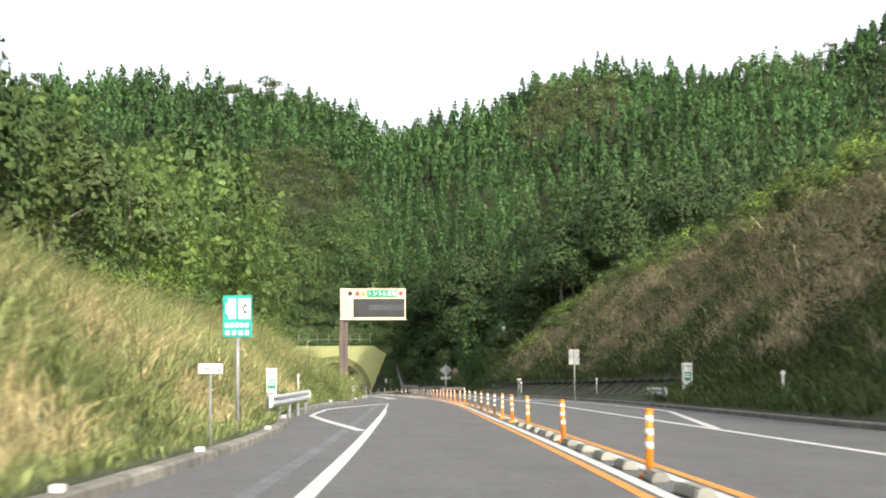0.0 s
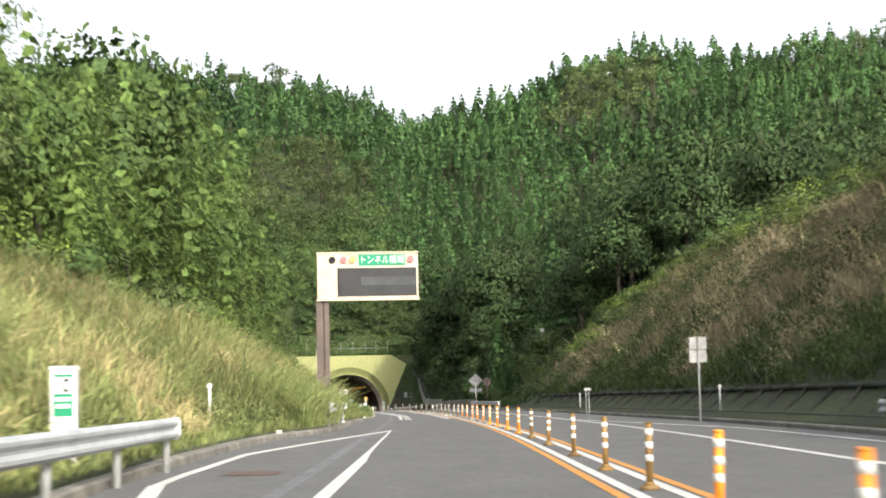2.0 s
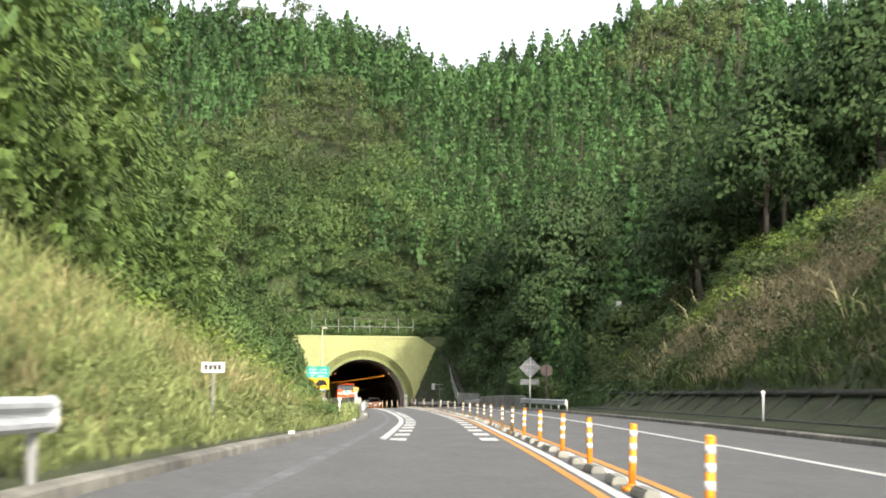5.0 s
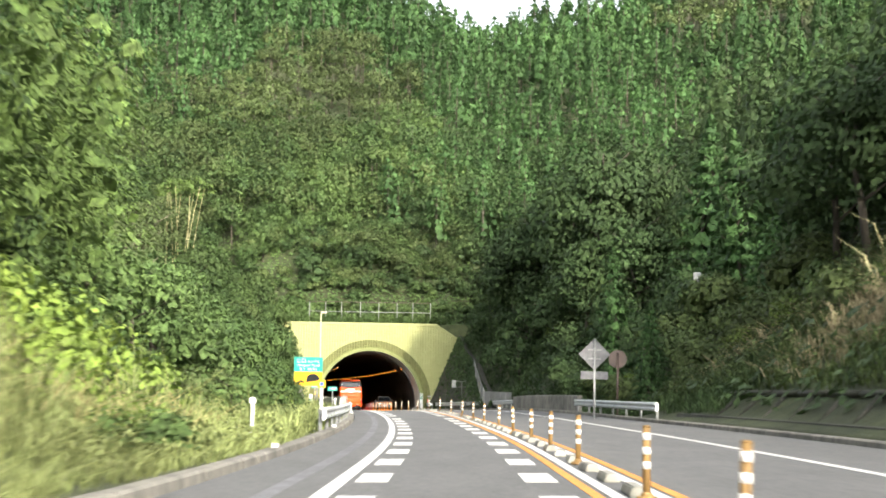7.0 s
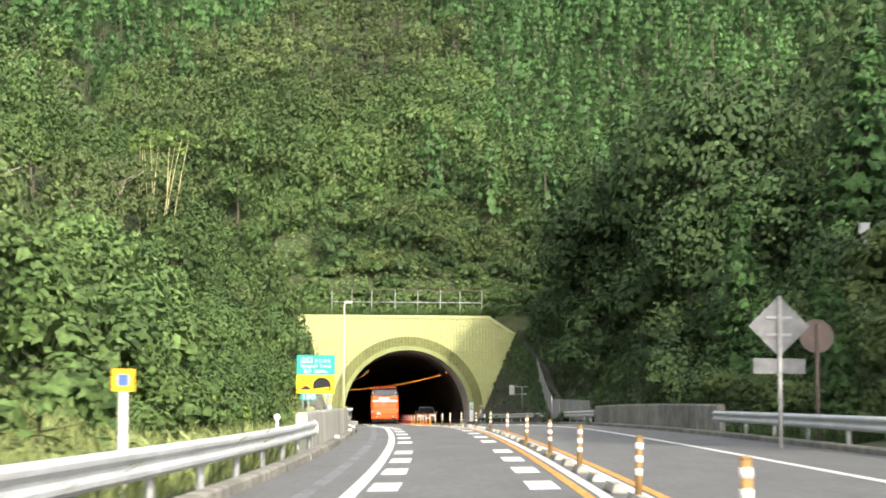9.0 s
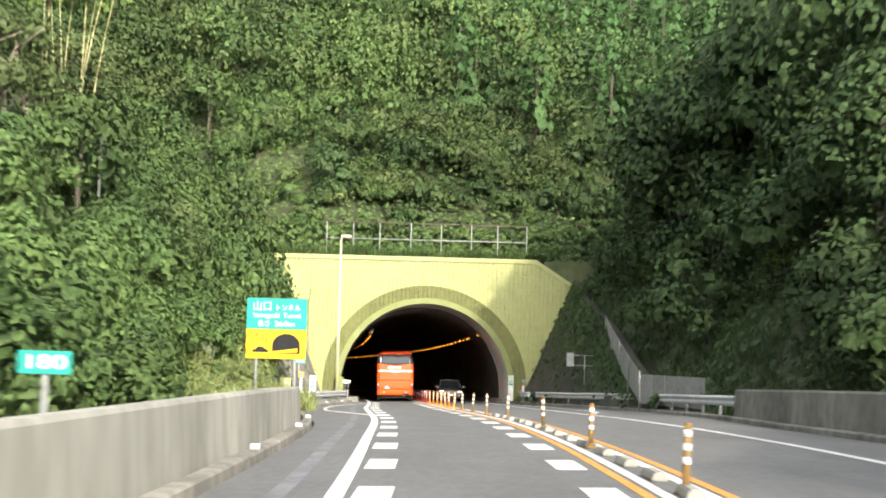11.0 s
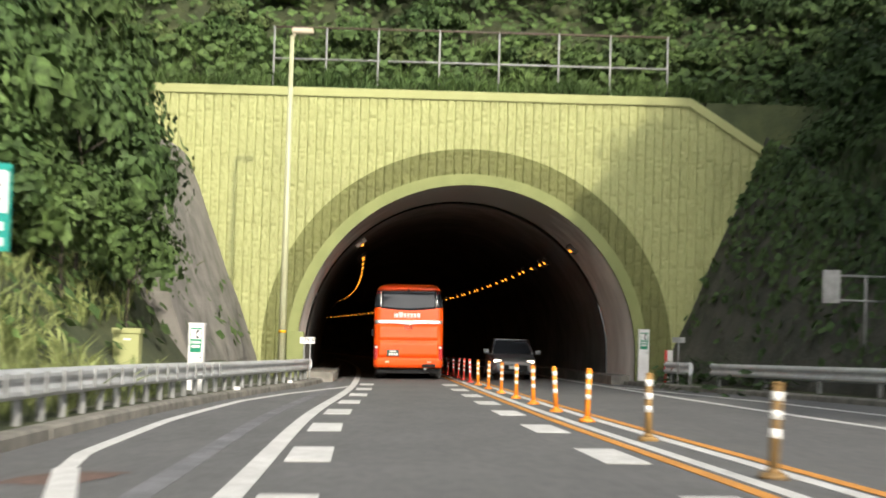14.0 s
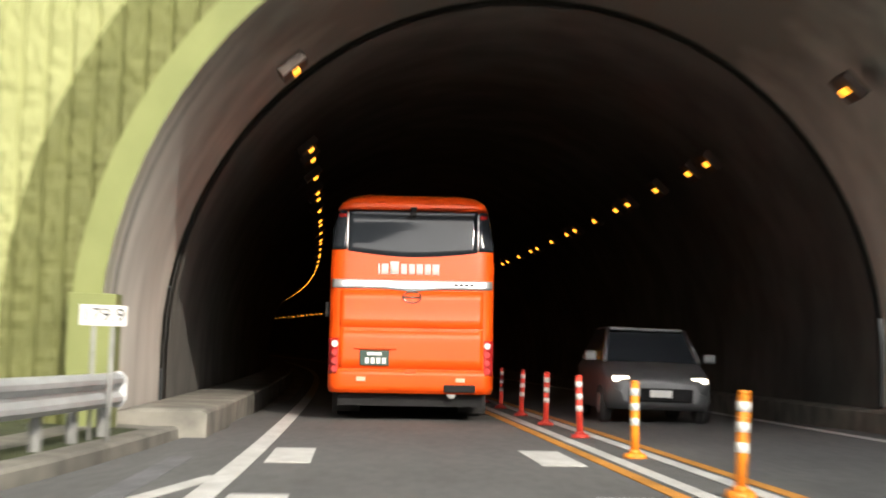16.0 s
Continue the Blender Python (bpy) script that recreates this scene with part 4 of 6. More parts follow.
    plant(bush[:1], [(x, y, q, 1.1) for x, y, q in ((-3.5, 302.48, 1.1), (-1.8, 304.32, 1.1), (-.2, 306.18, 1.1), (1.2, 308.03, 1.0), (-4.5, 309.88, 1.2), (-2.6, 311.73, 1.2), (-.8, 313.57, 1.2), (.8, 315.43, 1.1), (-5.6, 317.28, 1.3), (-3.4, 319.12, 1.3), (-1.4, 321.9, 1.3))], "bushes behind the bridge wall")
    # nearer the portal the leaf colour darkens to stand for deeper shade
    for some, span_y in ((bush[1:2], (216.5, 255.3)), (bush[2:], (255.3, 329.3))):
        plant(some, [(beside(y + RNG.uniform(-1, 1), d + RNG.uniform(-.8, .8), False), y, q * RNG.uniform(.8, 1.2), 1.0)
                     for y in np.arange(*span_y, 6.0) for d, q in ((5.0, .7), (9.0, 1.1), (13, 1.3), (18, 1.5))], "bushes on the shaded slope")
    plant(bush[2:], [(x, y, q, 1.0) for x, y, q in ((24.6, 334.11, .55), (26.3, 331.52, .8), (24.9, 327.82, .6), (23.9, 337.44, .6), (25.4, 321.9, .9), (26.5, 315.43, 1.2), (25.6, 308.03, 1.1), (27.5, 303.4, 1.5), (26.2, 296, 1.3),
                     (28.8, 292.3, 1.7), (30, 301.55, 1.8), (29.5, 310.8, 1.8), (28.5, 320.05, 1.6), (28, 327.45, 1.4), (31.5, 286.75, 1.7), (28.8, 277.5, 1.5), (31, 270.1, 1.6), (27.5, 268.25, 1.2), (33, 277.5, 1.8))], "bushes on the shaded slope")
    plant(broad, spots, "trees on the sunny slope")
    plant(bamboo, [(beside(y, d, True), y, q, 1.0) for y, d, q in ((20, 15, 1.2), (76, 12.5, .9), (96, 11, .9), (103, 12.5, .95), (109, 10.5, .95), (116, 11.5, 1.05), (122, 10, 1.2), (128, 11.5, 1.3),
                   (134, 10, 1.2), (140, 11, 1.35), (147, 9.5, 1.2), (152, 11.5, 1.4), (158, 10, 1.3), (164, 12, 1.4), (171, 11, 1.3), (178, 12.5, 1.3), (186, 11, 1.3), (193, 13, 1.4), (200, 12, 1.3), (208, 14, 1.4), (218, 13, 1.3))], "bamboo on the sunny slope")
    spots = [(33, 196.1, .8, 1.0), (37, 181.3, .8, 1.0), (31, 205.35, .8, 1.0), (35, 207.2, .9, 1.0), (39, 194.25, .95, 1.0), (32.5, 214.6, .95, 1.0), (37, 218.3, 1.05, 1.1), (42, 207.2, 1.0, 1.0), (44, 185, .95, 1.0),
             (37, 229.4, 1.0, 1.0), (34, 277.5, .9, 1.0), (31, 292.3, .85, 1.0), (38, 296, .9, 1.0), (34, 310.8, .9, 1.0), (30, 321.9, .7, 1.0), (40, 318.2, 1.0, 1.0), (41, 277.5, 1.0, 1.0), (31.8, 301.55, 1.2, 1.0), (32.6, 290.45, 1.2, 1.1), (30, 281.2, .9, 1.0), (29, 309, 1.0, 1.0), (28.4, 307, 1.05, 1.0), (27.3, 311, .95, 1.0), (28.2, 314, .95, 1.0), (29.5, 317, .85, 1.0), (31.5, 307, 1.1, 1.0), (33, 302, 1.2, 1.0), (27.5, 318, .75, 1.0), (30.5, 313, 1.0, 1.0), (33, 310, 1.2, 1.0), (36, 305, 1.2, 1.0), (35, 200, 1.0, 1.1), (38.5, 208, 1.1, 1.1), (34, 212, .9, 1.0), (41, 196, 1.1, 1.1), (45, 206, 1.2, 1.1), (47, 214, 1.2, 1.1), (40, 222, 1.1, 1.1), (29, 311.73, .95, 1.0)]
    plant(dark, spots, "dark trees beyond the cutting")
    spots = [(38, 246.05, 1.0, 1.0), (37.5, 255.3, 1.1, 1.0), (30, 262.7, .7, 1.0), (37.5, 270.1, 1.3, 1.0), (39, 242.35, 1.1, 1.05), (40, 259, 1.1, 1.05), (29, 242.35, .45, 1.0), (27.5, 247.9, .4, 1.0), (26.5, 229.4, .35, 1.1)]
    plant(cedar, spots, "cedars beyond the bridge")
    spots = []
    for y in np.arange(11.1, 185, 3.77):      # foot of the trees on the left
        spots.append((beside(y, 9.4 + RNG.uniform(-1.2, 1.2), True), y, RNG.uniform(.7, 1.2), 1.0))
    for y in np.arange(18.5, 210.9, 2.75):     # top of the cutting on the right
        spots.append((beside(y, RNG.uniform(9.2, 12), False), y, RNG.uniform(.6, 1.1), .9))
        spots.append((beside(y + .8, RNG.uniform(12, 17), False), y, RNG.uniform(.8, 1.3), 1.0))
    for y in np.arange(185, 329.3, 3.48):
        spots.append((beside(y, RNG.uniform(4.5, 9), True), y, RNG.uniform(.6, 1.15), 1.0))
        spots.append((beside(y, RNG.uniform(6, 11), False), y, RNG.uniform(.7, 1.2), 1.0))
    spots += [(beside(y, d, True), y, q, .9) for y, d, q in ((107.67, 1.0, .4), (109.89, 1.4, .5), (160.95, 1.0, .45), (162.8, 1.5, .5), (190.55, 1.6, .5))]
    for y in np.arange(173.9, 216.45, 2.17):
        spots.append((beside(y, RNG.uniform(5, 11), False), y, RNG.uniform(.6, 1.05), .95))
    plant(shrub, spots, "roadside shrubs")
    plant(shrub[1:2], [(beside(y, d, True), y, q, 1.0) for y, d, q in ((159.1, 4.6, 1.0), (163.72, 6.2, 1.3), (167.43, 4.2, 1.1), (172.05, 5.6, 1.4), (176.68, 4.4, 1.1), (179.45, 7, 1.4), (155.4, 7, 1.2), (169.28, 8.2, 1.4))], "roadside shrubs")
    for p in (*broad, *dark, *cedar, *bamboo, *shrub, *bush):   # the first of each kind stands among the others
        x, y = beside(110 + RNG.uniform(-70, 55), 24.0, True), 110 + RNG.uniform(-70, 55)
        p.matrix_basis = place(x, y, 1.0)


near_trees()


def grasses():
    def field(n, y0, y1, d0, d1, left, power=1.0):
        y = RNG.uniform(y0, y1, n)
        d = d0 + (d1 - d0) * RNG.random(n) ** power
        e = np.where(left, left_edge(y) - d, right_edge(y) + d)
        x = line_x(y) + e
        return np.stack([x, y, ground(x, y) - .04], 1), d

    c, d = field(23000, -4, 181, .42, 10.5, True, 1.15)
    patch = np.sin(c[:, 0] * .8 + c[:, 1] * .25) + np.sin(c[:, 1] * .33 - c[:, 0] * .3) + RNG.normal(0, .55, len(c))
    dry = (patch > -.15 + np.clip(c[:, 1] - 22, 0, 150) * .016) & (d > .8)
    h = np.clip(.2 + d * .26, .22, 1.0)
    tagged(plant_mesh("green_verge_grass", tufts(c[~dry], h[~dry], 7, .7, .018), GRASS_GREEN), "long green grass on the roadside bank", "grass", kind="stuff")
    tagged(plant_mesh("dry_verge_grass", tufts(c[dry], h[dry] * 1.1, 7, .6, .016), GRASS_DRY), "tall pale dry grass on the roadside bank", "grass", kind="stuff")
    m, md = field(1900, -4, 181, 1.6, 10.5, True)
    tagged(plant_mesh("pampas_grass", tufts(m[::2], RNG.uniform(1.0, 1.9, len(m[::2])), 30, .95, .016), GRASS_GREEN), "tall arching clumps of green grass on the bank", "grass", kind="stuff")
    tagged(plant_mesh("plume_grass", tufts(m[1::2], RNG.uniform(.9, 1.6, len(m[1::2])), 26, .85, .015), GRASS_DRY), "tall pale plumed grass clumps on the bank", "grass", kind="stuff")
    # leafy weeds on the verge, thickest before the information board
    w, wd = field(520, 60, 181, .5, 6, True, 1.2)
    tagged(clumps("verge_weeds", w, .35, .8, 70, .12, GRASS_GREEN), "leafy green weeds among the grass of the verge", "weeds", kind="stuff")
    w, wd = field(700, 95, 114, .45, 2.4, True)
    tagged(plant_mesh("board_weeds", tufts(w, np.full(len(w), 1.25), 16, .6, .018), GRASS_GREEN), "tall green weeds round the foot of the information board", "grass", kind="stuff")
    c, d = field(25000, 4, 218, .4, 11, False, .85)
    keep = (d > 2.55) | (c[:, 1] < 80)
    c, d = c[keep], d[keep]
    patch = np.sin(c[:, 0] * .6 + c[:, 1] * .25) + .6 * np.sin(c[:, 1] * .11 + 1) + RNG.normal(0, .6, len(c))
    dry = (patch > -.7 + np.clip(6.0 - d, -1, 4) * .55) & (d > 2.8)
    tagged(plant_mesh("brown_bank_grass", tufts(c[dry], np.full(dry.sum(), 1.0), 7, .8, .02), GRASS_BROWN), "brown withered grass on the cutting", "grass", kind="stuff")
    tagged(plant_mesh("weedy_bank", tufts(c[~dry], np.full((~dry).sum(), .75), 6, .9, .03), LEAF_MID), "dark green weeds at the foot of the cutting", "grass", kind="stuff")
    w, wd = field(520, 10, 218, 2.7, 8.0, False)
    tagged(clumps("cutting_weeds", w, .7, 1.5, 70, .20, LEAF_MID), "dark leafy weeds and brambles on the face of the cutting", "weeds", kind="stuff")
    w, wd = field(420, 10, 218, 6.0, 12.5, False)
    tagged(clumps("cutting_scrub", w, .9, 2.0, 90, .20, LEAF_OLIVE), "olive scrub near the top of the cutting", "weeds", kind="stuff")
    w, wd = field(150, 10, 190, 8.5, 12.5, False)
    tagged(clumps("yellow_scrub", w, 1.0, 1.9, 90, .20, LEAF_BRIGHT), "yellow-green scrub along the top of the cutting", "weeds", kind="stuff")
    # bare twigs leaning over the cutting
    w, wd = field(260, 10, 200, 3.5, 10.5, False)
    tagged(plant_mesh("dead_twigs", tufts(w, RNG.uniform(1.2, 2.4, len(w)), 5, 1.1, .022), BAMBOO), "bare pale stalks and twigs on the cutting", "grass", kind="stuff")
    a, ad = field(7000, 178, 329, .5, 9, True)
    b, _ = field(6500, 200, 329, 1.2, 9, False)
    tops = np.stack([RNG.uniform(1.5, 22.5, 900), RNG.uniform(332.8, 336, 900), np.zeros(900)], 1)
    a = a[((a[:, 1] < 307) | (a[:, 0] < 5.2)) & ((ad > 1.7) | (a[:, 1] < 216) | (a[:, 1] > 281))]
    cy = RNG.uniform(278, 284, 90)
    cx = line_x(cy) + left_edge(cy) + RNG.uniform(-.9, .25, 90)
    corner = np.stack([cx, cy, line_z(cy) - .02], 1)
    tops[:, 2] = ground(tops[:, 0], tops[:, 1]) - .05
    tagged(plant_mesh("mixed_weeds", tufts(np.concatenate([a, corner]), np.full(len(a) + 90, .8), 8, .5, .026), GRASS_GREEN), "long green weeds beside the bridge", "grass", kind="stuff")
    tagged(plant_mesh("portal_weeds", tufts(tops, np.full(len(tops), .85), 14, .7, .022), LEAF_BROAD), "green weeds hanging over the portal coping", "grass", kind="stuff")
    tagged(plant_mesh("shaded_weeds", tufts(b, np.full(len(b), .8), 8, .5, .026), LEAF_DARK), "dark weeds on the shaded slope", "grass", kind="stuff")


grasses()


def ground_cover():
    """Creepers and undergrowth that hide the soil of the slopes."""
    def layer(name, label, x, y, mat, size, h):
        n = len(x)
        z = ground(x, y)
        e = .6
        nx, ny = -(ground(x + e, y) - z) / e, -(ground(x, y + e) - z) / e
        nrm = unit(np.stack([np.clip(nx, -1.5, 1.5), np.clip(ny, -1.5, 1.5), np.ones(n)], 1) + RNG.normal(0, .35, (n, 3)))
        c = np.stack([x, y, z], 1) + nrm * (h * RNG.random(n) ** 1.5)[:, None]
        axis = np.cross(nrm, RNG.normal(0, 1, (n, 3)))
        s = size * (.6 + .8 * RNG.random(n))
        tagged(plant_mesh(name, facing(cards(c, axis, np.cross(nrm, axis), s, s * .7), nrm), mat), label, "undergrowth", kind="stuff")

    def strip(n, y0, y1, d0, d1, left):
        y = RNG.uniform(y0, y1, n)
        d = RNG.uniform(d0, d1, n)
        return line_x(y) + np.where(left, left_edge(y) - d, right_edge(y) + d), y

    n = 26000
    y = 334.8 + 55 * RNG.random(n) ** 1.8
    x = RNG.uniform(-22, 52, n)
    layer("ledge_creepers", "dark creepers on the ledge beside the portal", RNG.uniform(19.5, 36, 5000), RNG.uniform(318, 338, 5000), LEAF_DARK, .3, .7)
    layer("hill_undergrowth", "leafy creepers and undergrowth above the portal", x, y, LEAF_BROAD, .36, 1.2)
    a, b = strip(20000, 170, 331, 2.5, 26, True)
    layer("bank_undergrowth", "leafy undergrowth on the sunny bank", a, b, LEAF_BROAD, .36, .9)
    a, b = strip(14000, -9, 176, 8, 26, True)
    layer("bank_brush", "green brush under the trees of the bank", a, b, LEAF_BROAD, .38, 1.0)
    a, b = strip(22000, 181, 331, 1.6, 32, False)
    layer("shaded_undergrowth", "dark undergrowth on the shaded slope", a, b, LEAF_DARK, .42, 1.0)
    a, b = strip(14000, 0, 203, 8.5, 24, False)
    layer("cutting_brush", "olive brush along the top of the cutting", a, b, LEAF_OLIVE, .34, .8)


ground_cover()

# ---- delineator posts and separator blocks ----


def delineator(name, label, body, m, group):
    root = thing(name, label, "delineator post", m, group)
    bm = B()
    rod(bm, (0, 0, 0), (0, 0, .05), .125, .105, 16)
    rod(bm, (0, 0, .05), (0, 0, .09), .07, .048, 16)
    part("base", bm, body, root)
    bm = B()
    rod(bm, (0, 0, .08), (0, 0, .76), .042, .042, 16)
    rod(bm, (0, 0, .76), (0, 0, .785), .045, .036, 16)
    part("tube", bm, body, root)
    for z in (.33, .48, .63):
        part("reflector_band", rod(B(), (0, 0, z), (0, 0, z + .075), .0445, .0445, 16), WHITE, root, "white reflective band")
    return root


def build_posts():
    ys = [-4.62, 6.48, 19.98, 32.19, 42.37, 49.21, 54.76, 59.94, 65.49, 71.78, 79.36, 86.4, 93.05, 99.9, 106.93, 113.22, 119.33, 125.06, 130.8, 137.27, 143.56, 149.48, 155.59, 165.39, 172.79, 179.63, 187.78, 195.92, 205.72, 214.05, 223.85, 234.95, 246.61, 258.44, 271.77, 281.02, 288.42, 294.71, 300.44,
          305, 309.8, 314.6, 319.6, 324.8, 329.8, 334.2, 338.2, 342, 346, 350, 354, 358, 362, 368, 374, 381, 388]
    protos = {}
    for y in ys:
        if y > 331:
            key, args = "red", ("red rubber delineator post with white bands in the tunnel", RED_POST)
        elif y < 57 or 91 < y < 144 or y > 296:
            key, args = "new", ("bright orange rubber delineator post with white bands", ORANGE_POST)
        else:
            key, args = "old", ("grimy faded orange rubber delineator post with white bands", OLD_POST)
        m = pose(*on_road(y, 0.0, .0), RNG.normal(0, 1.2), RNG.normal(0, 1.2), RNG.uniform(0, 360))
        if key in protos:
            copy_thing(protos[key], m)
        else:
            protos[key] = delineator("delineator_post", args[0], args[1], m, "posts along the centre strip")
    proto = None
    for y in [*np.arange(-15, 45.3, 2.87), *np.arange(114.7, 279.4, 3.24)]:
        m = pose(*on_road(y, 0.0, .0), 0, 0, heading(y) + RNG.normal(0, 2))
        if proto is None:
            proto = thing("separator_block", "low grey-white concrete separator block on the centre strip", "separator block", m, "blocks along the centre strip")
            bm = B()
            prism(bm, [(-.11, 0), (.11, 0), (.07, .11), (-.07, .11)], -.62, .62)
            bmesh.ops.bevel(bm, geom=bm.edges[:], offset=.018, segments=2, affect="EDGES")
            part("block", bm, CONCRETE, proto)
        else:
            copy_thing(proto, m)


build_posts()

# ---- guard rails ----


def guard_rail(a, b, off, sign, label, spacing=4.0, block=False, lift=0.0):
    """A corrugated beam on tube posts; sign: the side of the road (-1 left)."""
    f = off if callable(off) else (lambda y: off)
    root = thing("guard_rail", label, "guard rail", group="roadside guard rails")
    w = [(o, h + lift) for o, h in [(0.0, .44), (.03, .45), (.075, .49), (.075, .535), (.02, .585), (.02, .625), (.075, .675), (.075, .72), (.03, .765), (.0, .775)]]
    sec = [(lambda y, o=o: f(y) - sign * o, h) for o, h in w] + [(lambda y, o=o: f(y) - sign * (o - .012), h) for o, h in w[::-1]]
    part("beam", sweep(B(), span(a, b, 1.2), sec), STEEL, root)
    for y in span(a + .3, b - .3, spacing):
        p = on_road(y, f(y) + sign * .10)
        part("post", rod(B(), (p.x, p.y, p.z - .3), (p.x, p.y, p.z + lift + .74), .057, .057, 12), STEEL_DULL, root)
        q = on_road(y, f(y) + sign * .02)
        bm = B()
        rod(bm, (p.x, p.y, p.z + lift + .6), (q.x, q.y, q.z + lift + .6), .035, .035, 8)
        part("bracket", bm, STEEL_DULL, root)
    if block:
        for y in span(a + 1.3, b - 18, 1.15):
            p = on_road(y, f(y) - sign * .085)
            bm = box(B(), -.012, .012, -.05, .05, .48, .74, .004)
            bmesh.ops.transform(bm, matrix=pose(p.x, p.y, p.z, 0, 0, heading(y)), verts=bm.verts)
            part("joint_plate", bm, STEEL_DULL, root)
    for y in (a, b):
        p = on_road(y, f(y))
        bm = B()
        prism(bm, [(-.03, .42), (.03, .42), (.09, .5), (.09, .72), (.03, .79), (-.03, .79)], -.04, .04)
        bmesh.ops.transform(bm, matrix=pose(p.x, p.y, p.z + lift, 0, 0, heading(y)), verts=bm.verts)
        part("end_piece", bm, STEEL, root)
    return root


guard_rail(50, 68.3, lambda y: -6.72, -1, "short galvanised guard rail before the telephone box", lift=.1)
guard_rail(101.5, 115.7, lambda y: -6.02, -1, "short galvanised guard rail at the foot of the bank", lift=.2)
guard_rail(186.48, 217.93, lambda y: float(left_edge(y)) - .2, -1, "galvanised guard rail leading to the bridge wall")
guard_rail(286.75, 330.23, lambda y: float(left_edge(y)) - .3, -1, "galvanised guard rail along the bay by the tunnel mouth", 1.44, True)
guard_rail(75.85, 81.4, lambda y: float(right_edge(y)) + .6, 1, "short galvanised guard rail before the call box")
guard_rail(207, 232.6, lambda y: float(right_edge(y)) + .2, 1, "galvanised guard rail leading to the bridge wall")
guard_rail(271.95, 323.75, lambda y: float(right_edge(y)) + .35, 1, "galvanised guard rail along the bay in shade")
guard_rail(325.97, 328.56, lambda y: float(right_edge(y)) + .35, 1, "short guard rail stub by the tunnel mouth", 1.8)

# ---- bridge walls ----


def parapet(name, a, b, off, sign, label):
    root = thing(name, label, "parapet wall", kind="structure")
    n = int((b - a) / 5)
    for i in range(n):
        y0, y1 = a + (b - a) * i / n + .01, a + (b - a) * (i + 1) / n - .01
        f = lambda y: float(off(y))
        sec = [(lambda y: f(y), -.6), (lambda y: f(y) + sign * .06, .2), (lambda y: f(y) + sign * .09, .93), (lambda y: f(y) + sign * .12, .98), (lambda y: f(y) + sign * .33, .98), (lambda y: f(y) + sign * .36, .93), (lambda y: f(y) + sign * .38, -.6)]
        # the right wall's darker concrete also puts its shade into the colour
        part("wall_section", sweep(B(), span(y0, y1, 1.3), sec), CONCRETE if sign < 0 else CONCRETE_DARK, root)


parapet("parapet_left", 218.3, 279.35, lambda y: left_edge(y) - .3, -1, "stained pale concrete parapet of the bridge")
parapet("parapet_right", 233, 271.95, lambda y: right_edge(y) + .25, 1, "stained concrete parapet of the bridge with shade put into its dark colour")


# ---- the bus ----
def bus_half(z):
    return float(np.interp(z, [0.3, .5, 2.5, 2.9, 3.2, 3.32, 3.40, 3.43], [1.215, 1.245, 1.245, 1.21, 1.15, 1.08, .95, .8]))


def bus_rear(x, z):
    w = bus_half(z)
    y = float(np.interp(z, [.3, .5, .78, 1.38, 1.45, 2.0, 2.6, 3.1, 3.22, 3.34, 3.43], [.06, .02, .0, .0, .045, .06, .10, .19, .10, .12, .32]))
    c = .2
    over = abs(x) - (w - c)
    if over > 0:
        y += c - math.sqrt(max(c * c - over * over, 0))
    return y


def bus_patch(x0, x1, z_low, z_high, out, nx=24, nz=8):
    """A skin that follows the back of the bus, a little proud; limits may be functions of x."""
    lo = z_low if callable(z_low) else (lambda x: z_low)
    hi = z_high if callable(z_high) else (lambda x: z_high)
    bm = B()
    g = []
    for i in range(nx + 1):
        x = x0 + (x1 - x0) * i / nx
        col = []
        for j in range(nz + 1):
            z = lo(x) + (hi(x) - lo(x)) * j / nz
            xx = max(-bus_half(z) + .004, min(bus_half(z) - .004, x))
            col.append((xx, bus_rear(xx, z), z))
        g.append(col)
    front = [[bm.verts.new((p[0] * (1 + out * .5), p[1] - out, p[2])) for p in c] for c in g]
    back = [[bm.verts.new((p[0], p[1] + .01, p[2])) for p in c] for c in g]
    for i in range(nx):
        for j in range(nz):
            f = bm.faces.new((front[i][j], front[i + 1][j], front[i + 1][j + 1], front[i][j + 1]))
            f.smooth = True
    for i in range(nx):
        bm.faces.new((front[i][0], back[i][0], back[i + 1][0], front[i + 1][0]))
        bm.faces.new((front[i][nz], front[i + 1][nz], back[i + 1][nz], back[i][nz]))
    for j in range(nz):
        bm.faces.new((front[0][j], front[0][j + 1], back[0][j + 1], back[0][j]))
        bm.faces.new((front[nx][j], back[nx][j], back[nx][j + 1], front[nx][j + 1]))
    bmesh.ops.recalc_face_normals(bm, faces=bm.faces)
    return bm


def wheel(parent, x, y, z, r, w, label="", rim_mat=None):
    bm = B()
    rod(bm, (x - w / 2, y, z), (x + w / 2, y, z), r, r, 28)
    bmesh.ops.bevel(bm, geom=[e for e in bm.edges if e.calc_face_angle(0) > 1.2], offset=r * .1, segments=3, affect="EDGES")
    tyre = part("wheel", bm, RUBBER, parent, "black rubber tyre")
    s = 1 if x > 0 else -1
    bm = B()
    rod(bm, (x + s * (w / 2 - .03), y, z), (x + s * (w / 2 + .012), y, z), r * .58, r * .5, 20)
    part("rim", bm, rim_mat or SILVER, tyre)


